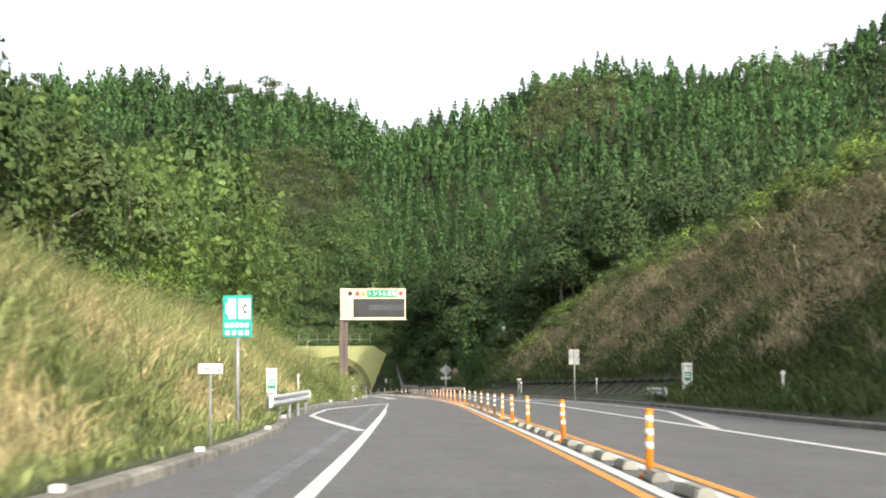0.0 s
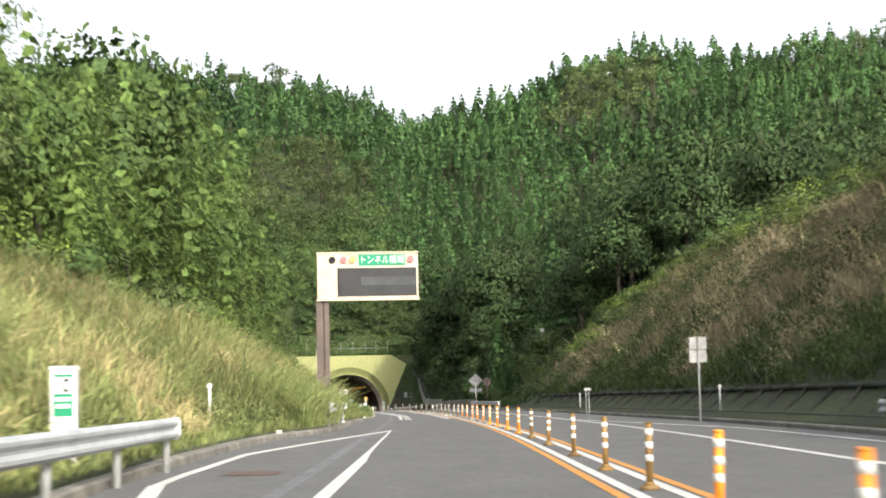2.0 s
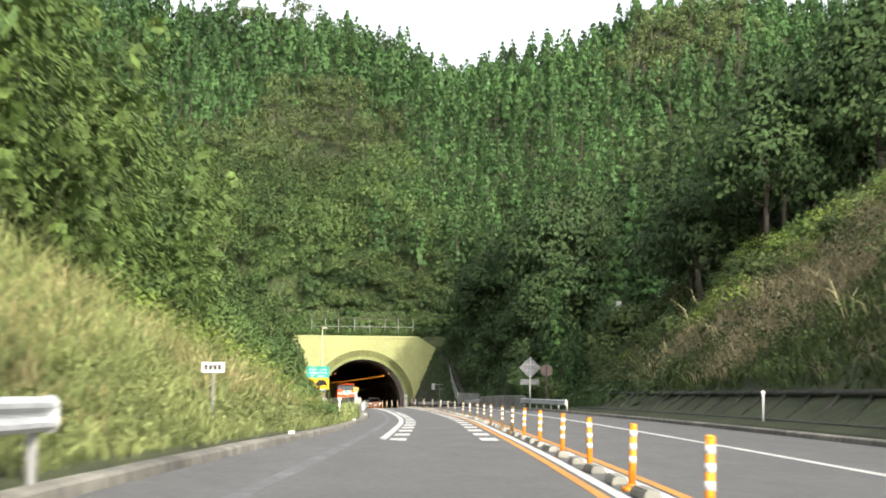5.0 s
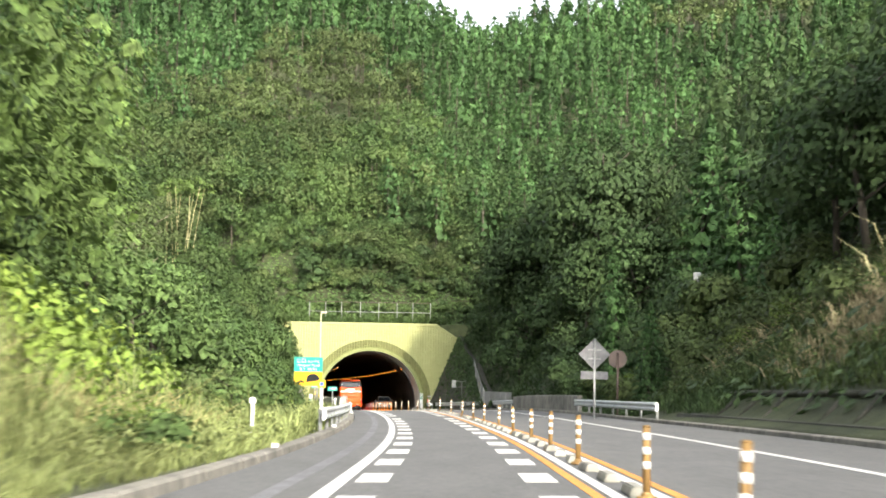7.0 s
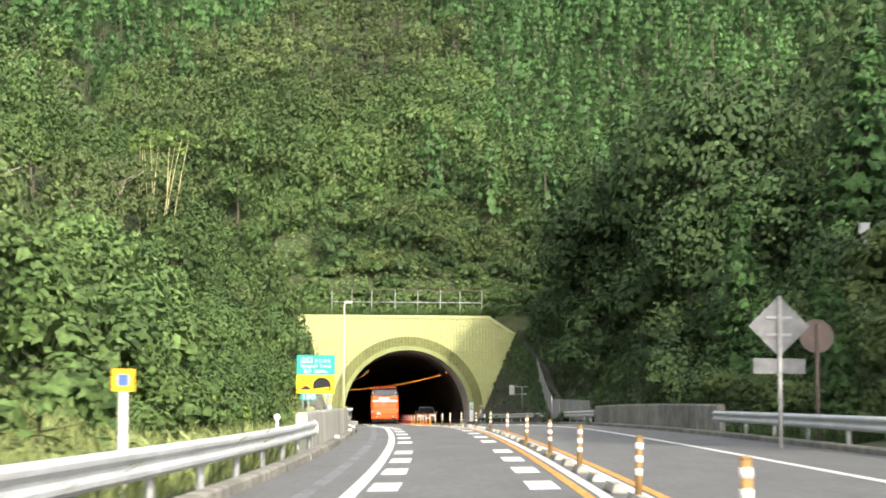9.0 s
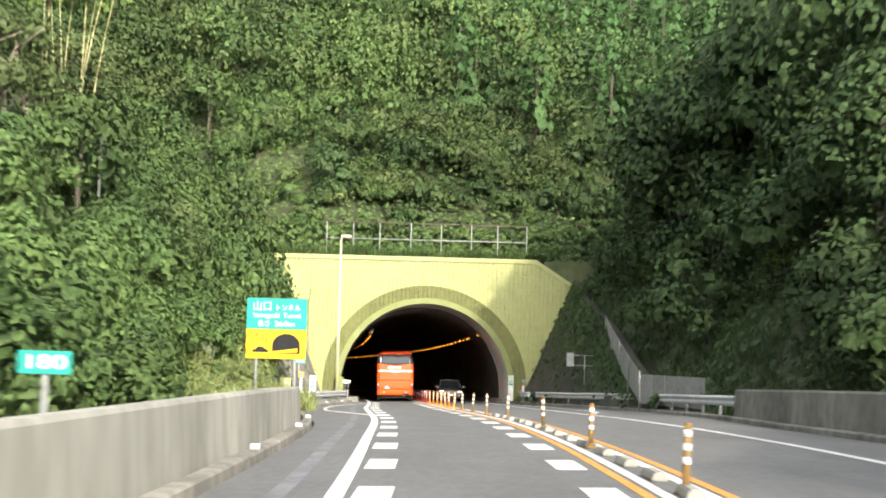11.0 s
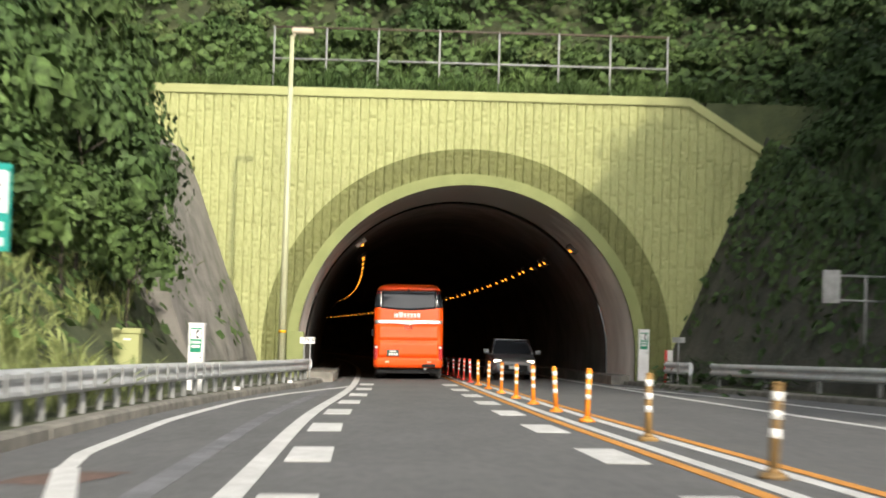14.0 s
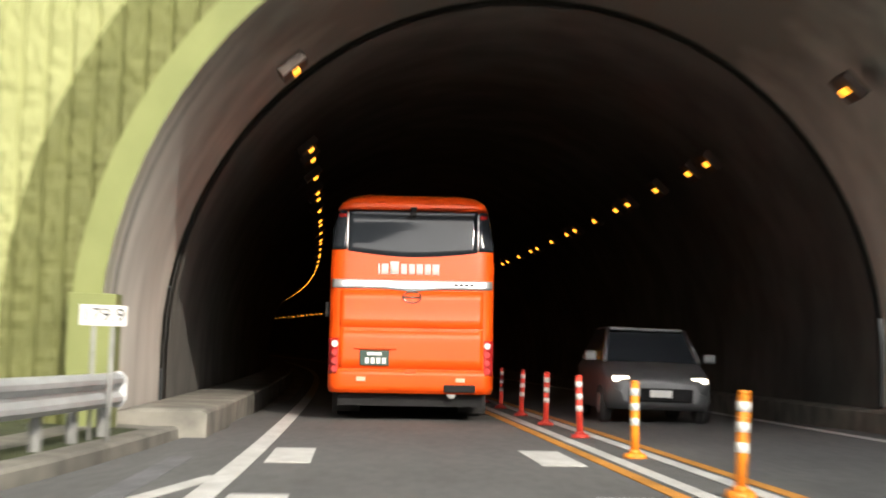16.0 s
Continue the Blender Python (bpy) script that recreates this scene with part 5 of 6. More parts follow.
def build_bus():
    root = thing("coach_bus", "orange coach with a wide tinted rear window and silver trim", "bus", pose(*on_road(338.9, -1.98), 0, -1, heading(342) - 1.4))
    bm = B()
    zs = [.42, .5, .62, .77, .79, 1.0, 1.2, 1.38, 1.45, 1.7, 2.0, 2.3, 2.6, 2.9, 3.1, 3.2, 3.24, 3.28, 3.34, 3.39, 3.42, 3.43]
    L = 11.9
    rings = []
    for z in zs:
        w = bus_half(z)
        ring = []
        for i in range(21):
            x = -w + 2 * w * (.5 - .5 * math.cos(math.pi * i / 20))
            ring.append((x, bus_rear(x, z), z))
        ring += [(w, 3, z), (w, 8, z), (w, L - .3, z), (w - .2, L, z), (-w + .2, L, z), (-w, L - .3, z), (-w, 8, z), (-w, 3, z)]
        rings.append([bm.verts.new(p) for p in ring])
    for a, b in zip(rings, rings[1:]):
        for i in range(len(a)):
            j = (i + 1) % len(a)
            f = bm.faces.new((a[i], a[j], b[j], b[i]))
            f.smooth = True
    bm.faces.new(rings[0][::-1])
    bm.faces.new(rings[-1])
    bmesh.ops.recalc_face_normals(bm, faces=bm.faces)
    body = part("body", bm, BUS_PAINT, root)
    low = lambda x: 2.48 + .10 * min(1, abs(x) / 1.1) ** 1.7
    part("rear_window", bus_patch(-.98, .98, low, 3.19, .012), TINT, root, "dark tinted rear window")
    for s in (-1, 1):
        part("corner_window", bus_patch(s * 1.0 if s > 0 else -1.25, 1.25 if s > 0 else -1.0, 2.58, 3.18, .012, 10), TINT, root)
        part("marker_lamp", bus_patch(s * 1.06 - .06, s * 1.06 + .06, 3.08, 3.13, .03, 4, 2), RED_LAMP, root, "small red marker lamp")
        part("pillar_trim", bus_patch(s * .985 - .012, s * .985 + .012, 2.6, 3.15, .018, 2, 6), SILVER, root)
    arc = lambda x: 2.0 + .035 * (1 - min(1, abs(x) / .5))
    part("silver_trim", bus_patch(-1.2, 1.2, lambda x: 2.0 - .035 * max(0, 1 - (abs(x) / .42) ** 2), 2.13, .03, 40, 4), SILVER, root, "broad silver trim strip")
    part("roof_lip", bus_patch(-1.05, 1.05, 3.2, 3.3, .07, 24, 4), BUS_PAINT, root)
    part("engine_door", bus_patch(-1.08, 1.08, 1.405, 1.97, .006, 30, 4), BUS_PAINT, root)
    part("lower_door", bus_patch(-1.08, 1.08, .79, 1.392, .006, 30, 4), BUS_PAINT, root)
    part("bumper", bus_patch(-1.24, 1.24, .45, .765, .02, 34, 4), BUS_PAINT, root)
    # company lettering as plain white bars
    x = -.52
    for wd in (.05, .13, .16, .12, .12, .12, .12, .13):
        part("lettering_bar", bus_patch(x, x + wd - .025, 2.215, 2.375 if wd != .16 else 2.41, .006, 3, 2), WHITE, root)
        x += wd
    for i in range(4):
        part("maker_bar", bus_patch(.62 + i * .08, .68 + i * .08, 2.05, 2.085, .036, 2, 1), BLACK, root)
    # badge: a chrome oval ring
    bm = B()
    for i in range(20):
        a, b = i * math.tau / 20, (i + 1) * math.tau / 20
        rod(bm, (.14 * math.cos(a), .03, 1.87 + .085 * math.sin(a)), (.14 * math.cos(b), .03, 1.87 + .085 * math.sin(b)), .012, .012, 6)
    rod(bm, (-.13, .03, 1.87), (.13, .03, 1.87), .015, .015, 6)
    part("badge", bm, CHROME, root, "chrome oval badge")
    # plate
    part("plate_recess", box(B(), -.86, -.22, -.045, .0, 1.075, 1.12, .01), BUS_PAINT, root)
    plate = part("number_plate", box(B(), -.77, -.33, -.04, .0, .83, 1.06, .008), PLATE_GREEN, root, "dark green number plate with white bars")
    for i in range(4):
        part("plate_bar", box(B(), -.69 + i * .085, -.63 + i * .085, -.046, -.04, .86, .95), WHITE, plate)
    part("plate_bar", box(B(), -.66, -.44, -.046, -.04, .985, 1.03), WHITE, plate)
    for s in (-1, 1):
        lamp = part("tail_lamp", bus_patch(s * 1.17 - .075, s * 1.17 + .075, .70, 1.23, .018, 6, 8), RED_LAMP, root, "tall red tail lamp cluster")
        for k, (z, m) in enumerate(((1.15, WHITE), (1.02, RED_LAMP), (.89, RED_LAMP), (.77, RED_LAMP))):
            y = bus_rear(s * 1.15, z) - .03
            part("lens", rod(B(), (s * 1.15, y, z), (s * 1.15, y - .03, z), .056, .046, 14), m, lamp)
        part("reflector", box(B(), s * .75 - .07, s * .75 + .07, -.035, 0, .595, .66, .006), CREAM, root, "small pale reflector")
        part("mud_flap", box(B(), s * 1.0 - .22, s * 1.0 + .22, 1.55, 1.58, .08, .5), RUBBER, root)
    part("handle", box(B(), -.09, .09, -.035, 0, .72, .775, .01), BUS_PAINT, root)
    part("wiper_camera", box(B(), -.05, .05, .02, .16, 3.1, 3.24, .01), BLACK, root, "black rear-view camera")
    part("underbody", box(B(), -1.1, 1.1, .25, 11.6, .22, .46), BLACK, root)
    bm = B()
    rod(bm, (.62, .05, .42), (.62, .7, .42), .07, .07, 12)
    rod(bm, (.78, .04, .46), (.78, .6, .46), .045, .045, 12)
    part("exhaust", bm, STEEL_DULL, root)
    part("exhaust_cutout", box(B(), .5, .98, -.024, .2, .44, .56, .02), BLACK, root)
    part("side_mirror", box(B(), -1.32, -1.24, .3, .5, 1.55, 1.78, .02), BLACK, root)
    for s in (-1, 1):
        for y in (2.6, 3.75, 9.2):
            wheel(root, s * 1.07, y, .49, .49, .28)
        for i in range(6):
            part("side_window", box(B(), s * 1.215 - .03, s * 1.215 + .03, .9 + i * 1.75, 2.55 + i * 1.75, 2.2, 2.95, .03), TINT, root)


build_bus()


def build_car():
    root = thing("hatchback_car", "small silver hatchback with headlamps on, coming out of the tunnel", "car", pose(*on_road(341, 1.85), 0, 0, heading(340) + 180))
    # local y points to its rear; section widths along the body
    st = [(-1.92, .62, .35, .62), (-1.85, .74, .28, .72), (-1.6, .82, .22, .82), (-1.0, .845, .2, .93), (0, .85, .2, .95), (1.0, .85, .2, .97), (1.7, .82, .25, .98), (1.93, .72, .35, .9)]
    bm = B()
    rings = []
    for y, w, z0, z1 in st:
        y = -y
        pts = [(-w + .06, z0), (-w, z0 + .15), (-w, z1 - .14), (-w + .09, z1), (0, z1 + .03), (w - .09, z1), (w, z1 - .14), (w, z0 + .15), (w - .06, z0)]
        rings.append([bm.verts.new((x, y, z)) for x, z in pts])
    for a, b in zip(rings, rings[1:]):
        for i in range(len(a)):
            j = (i + 1) % len(a)
            bm.faces.new((a[i], a[j], b[j], b[i])).smooth = True
    bm.faces.new(rings[0])
    bm.faces.new(rings[-1][::-1])
    bmesh.ops.recalc_face_normals(bm, faces=bm.faces)
    part("body", bm, CAR_SILVER, root, "silver painted body")
    F = 1.0  # nose at +y local, which faces the viewer after the turn
    bm = B()
    prof = [(1.0, .95), (.32, 1.42), (-.3, 1.48), (-1.1, 1.45), (-1.75, .98)]
    a = [bm.verts.new((-.76 + max(0, z - .95) * .28, y, z)) for y, z in prof]
    b = [bm.verts.new((.76 - max(0, z - .95) * .28, y, z)) for y, z in prof]
    for i in range(len(prof) - 1):
        bm.faces.new((a[i], b[i], b[i + 1], a[i + 1]))
    bm.faces.new(a)
    bm.faces.new(b[::-1])
    bmesh.ops.recalc_face_normals(bm, faces=bm.faces)
    part("cabin_glass", bm, TINT, root, "dark windscreen and side windows")
    part("roof", box(B(), -.6, .6, -1.12, .34, 1.44, 1.5, .025), CAR_SILVER, root)
    for s in (-1, 1):
        bm = rod(B(), (s * .75, 1.0, .95), (s * .62, .32, 1.45), .04, .035, 8)
        part("pillar", bm, CAR_SILVER, root)
        part("mirror", box(B(), s * .95 - .1, s * .95 + .1, .72, .86, .95, 1.1, .03), CAR_SILVER, root)
        part("headlamp", box(B(), s * .6 - .13, s * .6 + .13, 1.7, 1.875, .64, .73, .03), HEADLAMP, root, "lit headlamp")
        for y in (1.2, -1.25):
            wheel(root, s * .76, y, .3, .3, .19)
    part("grille", box(B(), -.5, .5, 1.86, 1.935, .34, .56, .03), BLACK, root, "dark lower grille")
    part("number_plate", box(B(), -.17, .17, 1.935, 1.955, .42, .53, .005), WHITE, root)


HEADLAMP = material("lit_headlamp", (1.0, 0.88, 0.68), None, scale=5, rough=0.3, bump=0.0, emit=3.0)
build_car()

# ---- signs ----


def lettering(name, text, size, mat, parent, x, z, y=-.012, width=None, align="CENTER", label=""):
    cu = bpy.data.curves.new(name, "FONT")
    cu.body, cu.size, cu.align_x, cu.align_y, cu.extrude = text, size, align, "CENTER", .002
    tmp = bpy.data.objects.new(name, cu)
    scene.collection.objects.link(tmp)
    bpy.context.view_layer.update()
    me = bpy.data.meshes.new_from_object(tmp.evaluated_get(bpy.context.evaluated_depsgraph_get()))
    bpy.data.objects.remove(tmp)
    me.materials.clear()
    me.materials.append(mat)
    co = np.zeros(len(me.vertices) * 3, np.float32)
    me.vertices.foreach_get("co", co)
    co = co.reshape(-1, 3)
    k = 1.0
    if width and len(co):
        k = width / max(co[:, 0].max() - co[:, 0].min(), 1e-3)
    new_co = np.stack([co[:, 0] * k + x, y - co[:, 2], co[:, 1] + z], 1).astype(np.float32)
    me.vertices.foreach_set("co", new_co.ravel())
    me.update()
    ob = new(name, me)
    ob.parent = parent
    return tagged(ob, label)


def bars(parent, mat, rows, y=-.012):
    for x0, x1, z0, z1 in rows:
        part("text_bar", box(B(), x0, x1, y - .002, y + .006, z0, z1), mat, parent)


def handset(parent, mat, x, z, s, y=-.016):
    """A telephone receiver."""
    bm = B()
    arc = [(x - s * .10 - s * .10 * math.cos(a), z + s * .32 * math.sin(a)) for a in np.linspace(-1.15, 1.15, 7)]
    for (xa, za), (xb, zb) in zip(arc, arc[1:]):
        rod(bm, (xa, y, za), (xb, y, zb), s * .05, s * .05, 6)
    for xa, za in (arc[0], arc[-1]):
        rod(bm, (xa - s * .02, y, za), (xa + s * .2, y, za), s * .085, s * .085, 8)
    part("handset_symbol", bm, mat, parent)


def phone_box(x, y, group="emergency telephones", face=0.0, size=1.0, label="white emergency telephone box with a green label", base=None):
    z = on_road(y, 0).z if base is None else base
    root = thing("emergency_phone", label, "telephone box", pose(x, y, z, 0, 0, face) @ Matrix.Diagonal((size, size, size, 1)), group)
    part("cabinet", box(B(), -.19, .19, 0, .34, -.2, 1.62, .02), WHITE, root)
    part("cap", box(B(), -.2, .2, -.012, .35, 1.62, 1.68, .012), WHITE, root)
    lab = part("label_panel", box(B(), -.14, .14, -.008, 0, .95, 1.56), GREEN_SIGN, root, "green and white telephone label")
    part("label_field", box(B(), -.12, .12, -.014, -.008, 1.28, 1.52), WHITE, lab)
    handset(lab, BLACK, .06, 1.4, .26, -.02)
    bars(lab, WHITE, [(-.11 + i * .056, -.065 + i * .056, 1.17, 1.23) for i in range(4)] + [(-.1, -.04, 1.07, 1.13), (-.03, .03, 1.07, 1.13), (.04, .1, 1.07, 1.13)], -.014)
    part("handle", box(B(), .1, .15, -.02, 0, .8, .86, .004), STEEL_DULL, root)
    return root


phone_box(.17, 65.8)
phone_box(7.52, 312.39, size=.87)
phone_box(18.95, 329.86, size=.85, base=2.0, label="white emergency telephone box in the shade of the portal")
phone_box(17.3, 72.89, base=1.85, label="grimy telephone box at the foot of the cutting")


def pole(parent, x, y, z0, z1, r=.045, mat=None):
    part("pole", rod(B(), (x, y, z0), (x, y, z1), r, r, 12), mat or STEEL_DULL, parent)


def phone_sign(x, y, z, w, h, ground_z, label, group):
    """Teal sign that points to the telephone; x, z: its middle."""
    root = thing("telephone_sign", label, "road sign", pose(x, y, z), group)
    pan = part("panel", box(B(), -w / 2, w / 2, 0, .02, -h / 2, h / 2, .008), TEAL_SIGN, root, "teal panel")
    part("field", box(B(), .04 * w, .44 * w, -.004, 0, -.06 * h, .42 * h), WHITE, pan)
    handset(pan, BLACK, .30 * w, .18 * h, .42 * w, -.01)
    bm = B()
    prism(bm, [(-.06 * w, .42 * h), (-.06 * w, -.06 * h), (-.30 * w, -.06 * h), (-.30 * w, .02 * h), (-.40 * w, .08 * h), (-.40 * w, .30 * h), (-.30 * w, .34 * h), (-.30 * w, .42 * h)], -.004, 0)
    part("arrow_symbol", bm, WHITE, pan)
    bars(pan, WHITE, [(-.42 * w + i * .17 * w, -.30 * w + i * .17 * w, -.26 * h, -.16 * h) for i in range(5)] + [(-.40 * w + i * .22 * w, -.27 * w + i * .22 * w, -.44 * h, -.34 * h) for i in range(4)], -.005)
    pole(root, 0, .06, ground_z - z - .3, h / 2 - .05)
    return root


phone_sign(-.71, 37.7, 4.0, .61, .88, 1.9, "teal emergency telephone sign on a thin steel pole in the grass", "telephone signs")


def info_board():
    root = thing("tunnel_information_board", "cream tunnel information board on a brown steel pole, display switched off", "sign board", pose(4.68, 111.74, 6.92))
    W, H = 4.09, 1.9
    body = part("cabinet", box(B(), 0, W, 0, .55, 0, H, .03), CREAM, root, "cream sheet-steel cabinet")
    part("rim", box(B(), -.03, W + .03, -.06, 0, -.04, .05, .01), CREAM, root)
    part("rim", box(B(), -.03, W + .03, -.06, 0, H - .04, H + .03, .01), CREAM, root)
    for x in (.03, .22, .40, .58):
        part("door_panel", box(B(), x, x + .16, -.025, 0, .08, H - .4, .006), CREAM, root)
    part("display", box(B(), .86, W - .08, -.03, 0, .14, H - .62, .01), SCREEN, root, "blank black display")
    part("display_segment", box(B(), 1.78, W - .09, -.036, -.03, .58, .92), SCREEN_LIT, root, "slightly paler band of the unlit display")
    part("display_frame", box(B(), .83, .86, -.045, 0, .1, H - .58, .005), BLACK, root)
    pan = part("title_panel", box(B(), 1.68, 3.56, -.03, 0, H - .53, H - .08, .008), GREEN_SIGN, root, "green panel with white writing")
    lettering("title_text", "トンネル情報", .36, WHITE, pan, 2.62, H - .31, -.034, 1.72)
    for x, m in ((.62, BLACK), (1.07, RED_LAMP), (1.44, AMBER_LAMP), (3.78, RED_LAMP)):
        lamp = part("signal_lamp", rod(B(), (x, 0, H - .29), (x, -.12, H - .29), .13, .13, 18), m, root)
        part("hood", rod(B(), (x, .0, H - .29), (x, -.07, H - .29), .15, .15, 18), STEEL_DULL, root)
    for x0 in (-.05, .27):
        part("pole", box(B(), x0, x0 + .2, .1, .42, -5.6, .1, .01), RUST_BROWN, root, "brown steel column")
    part("pole_web", box(B(), .12, .3, .2, .3, -5.6, .1), RUST_BROWN, root)


info_board()


def tunnel_sign():
    root = thing("tunnel_name_sign", "green and yellow tunnel name sign on two steel posts", "road sign", pose(6.65, 285.21, 3.79))
    W, H = 2.33, 2.34
    up = part("name_panel", box(B(), 0, W, 0, .04, H * .49, H, .01), TEAL_SIGN, root, "green panel with white writing")
    lettering("name_text", "山口", .42, WHITE, up, .60, H * .86, -.006, .68)
    lettering("name_text", "トンネル", .28, WHITE, up, 1.58, H * .84, -.006, .92)
    lettering("name_text", "Yamaguchi  Tunnel", .26, WHITE, up, W / 2, H * .715, -.006, 1.86)
    lettering("name_text", "長さ", .26, WHITE, up, .68, H * .575, -.006, .46)
    lettering("name_text", "260m", .28, WHITE, up, 1.48, H * .575, -.006, .78)
    lo = part("lamp_panel", box(B(), 0, W, 0, .04, 0, H * .485, .01), YELLOW_SIGN, root, "yellow panel with black symbols")
    lettering("lamp_text", "点灯", .36, BLACK, lo, .56, .80, -.006, .62)
    pts = [(1.02, .20), (1.02, .52), *[(1.56 + .54 * math.cos(a), .52 + .46 * math.sin(a)) for a in np.linspace(math.pi, 0, 18)], (2.1, .20)]
    part("tunnel_symbol", prism(B(), pts, -.008, 0), BLACK, lo)
    part("road_symbol", prism(B(), [(1.04, .22), (1.04, .28), (2.0, .42), (2.0, .27)], -.014, -.008), YELLOW_SIGN, lo)
    bm = B()
    prism(bm, [(.26, .24), (.26, .34), (.38, .36), (.46, .46), (.68, .46), (.78, .36), (.88, .33), (.88, .24)], -.008, 0)
    part("car_symbol", bm, BLACK, lo)
    for x in (.4, 1.9):
        pole(root, x, .1, -2.3, H - .1, .07)


tunnel_sign()


def km_post(x, y, z, text, label, two=True, w=.45, h=.2, back=False, low=None):
    root = thing("kilometre_sign", label, "kilometre sign", pose(x, y, z), "kilometre signs")
    pan = part("panel", box(B(), 0, w, 0, .015, -h, 0, .005), WHITE if not back else STEEL_DULL, root)
    if text:
        lettering("number_text", text, h * .9, BLACK, pan, w / 2, -h / 2, -.003, w * .85)
    elif not back:
        bars(pan, BLACK, [(w * (.12 + .2 * i), w * (.26 + .2 * i), -h * .75, -h * .25) for i in range(4)], -.004)
    g = float(ground(x, y)) if low is None else low
    for xx in ((w * .3, w * .7) if two else (w * .5,)):
        pole(root, xx, .03, g - z - .2, -.02, .022)


km_post(8.36, 328.93, 2.88, "179.9", "white kilometre sign on thin posts beside the tunnel mouth", low=1.5)
km_post(-1.26, 30.1, 2.89, "180.2", "white kilometre sign on a steel post in the dry grass", False, .40, .165)
km_post(17.48, 124.32, 3.3, "", "back of a small kilometre sign on thin posts", True, .35, .12, True)
km_post(19.48, 327.08, 3.2, "", "back of a small kilometre sign by the portal", False, .38, .16, True)
km_post(6.13, 133.6, 3.52, "", "small white kilometre sign with unreadable figures in the grass", False, .44, .2)


def lamp_post():
    root = thing("street_lamp", "yellow-green painted lamp post with a short lamp head", "street lamp", pose(8.15, 325.29, 1.5))
    bm = B()
    rod(bm, (0, 0, 0), (0, 0, 10.0), .11, .06, 14)
    part("pole", bm, LAMP_GREEN, root)
    part("base_plate", box(B(), -.2, .2, -.2, .2, 0, .03, .006), PORTAL, root)
    bm = B()
    rod(bm, (0, 0, 9.95), (.12, -.02, 10.15), .05, .045, 10)
    box(bm, -.02, .62, -.14, .14, 10.08, 10.24, .05)
    part("lamp_head", bm, CREAM, root, "cream lamp head")
    part("yellow_band", rod(B(), (0, 0, 1.48), (0, 0, 1.56), .112, .112, 14), YELLOW_SIGN, root)


lamp_post()


def top_fence():
    root = thing("safety_fence", "rusty pipe fence above the tunnel portal", "fence")
    xs = [6.74, 8.5, 10.24, 12.3, 14.3, 16.3, 18.03, 19.95]
    for x in xs:
        part("fence_post", rod(B(), (x, 334, 10.7), (x, 334, 13.3), .036, .036, 8), STEEL_DULL, root)
    for z, m in ((13.27, RUST_BROWN), (12.2, STEEL_DULL)):
        part("rail", rod(B(), (xs[0], 334, z), (xs[-1], 334, z), .035, .035, 8), m, root)


top_fence()


def right_signs():
    root = thing("road_sign_back", "grey backs of four small road signs on a pole", "road sign", pose(16.56, 97.44, 4.67))
    for i in range(2):
        for j in range(2):
            part("panel", box(B(), i * .3, i * .3 + .28, 0, .02, -.43 * (j + 1) + .02, -.43 * j, .006), STEEL_DULL, root)
    pole(root, .29, -.05, -3.3, 0, .035)
    root = thing("diamond_sign_back", "grey back of a diamond warning sign with a plate below", "road sign", pose(22.05, 217.19, 5.0))
    part("panel", prism(B(), [(0, -.72), (.72, 0), (0, .72), (-.72, 0)], 0, .03), STEEL_BACK, root)
    for z in (.2, -.2):
        part("stiffener", box(B(), -.5 + abs(z), .5 - abs(z), -.04, 0, z - .03, z + .03), STEEL_DULL, root)
    part("plate", box(B(), -.62, .62, 0, .03, -1.12, -.76, .008), STEEL_BACK, root)
    pole(root, 0, -.07, -4.2, .7, .05)
    root = thing("round_sign_back", "dark brown back of a round sign on a post", "road sign", pose(23.4, 219.23, 4.85))
    part("panel", rod(B(), (0, 0, 0), (0, .03, 0), .42, .42, 28), RUST_BROWN, root)
    pole(root, 0, -.05, -4.0, .3, .05, RUST_BROWN)


right_signs()

# ---- retaining slopes beside the portal ----


def revetments():
    bm = B()
    prism(bm, [(7.0, 1.2), (6.75, 2.2), (4.3, 8.6), (3.2, 9.4), (1.0, 9.4), (1.0, 1.2)], 320.4, PY - .05)
    bmesh.ops.subdivide_edges(bm, edges=bm.edges[:], cuts=6, use_grid_fill=True)
    for v in bm.verts:
        k = max(0, 1 - (v.co.y - 320.4) / 11.5)
        v.co += Vector((noise.noise(v.co * 1.3) * .1 - k * .5, 0, noise.noise(v.co * .9 + Vector((9, 0, 0))) * .08))
    tagged(part("revetment_left", bm, STONE), "grey sprayed-concrete slope beside the tunnel portal", "retaining slope", kind="structure")
    bm = B()
    rings = []
    for y in span(289.5, PY - .05, 2.0):
        top = float(np.interp(y, [289.5, 296, 307, 314.5, 323.8, 331.9], [.5, 1.3, 3.0, 4.2, 6.0, 8.0]))
        ring = []
        for k in range(7):
            u = k / 6
            e = float(right_edge(y)) + float(np.interp(y, [290.5, 305, 316], [.1, .1, .75])) + .45 * top * u
            p = on_road(y, e, .1 + top * u)
            ring.append(bm.verts.new(p + Vector((noise.noise(p * 1.1) * .14, 0, 0))))
        q = on_road(y, float(right_edge(y)) + float(np.interp(y, [290.5, 305, 316], [.1, .1, .75])) + .45 * top + .6, .1 + top - .3)
        ring.append(bm.verts.new(q))
        rings.append(ring)
    for a, b in zip(rings, rings[1:]):
        for i in range(len(a) - 1):
            bm.faces.new((a[i], b[i], b[i + 1], a[i + 1]))
    tagged(part("revetment_right", bm, STONE_DARK), "dark sprayed-concrete slope with the shade of trees put into its colour", "retaining slope", kind="structure")


revetments()


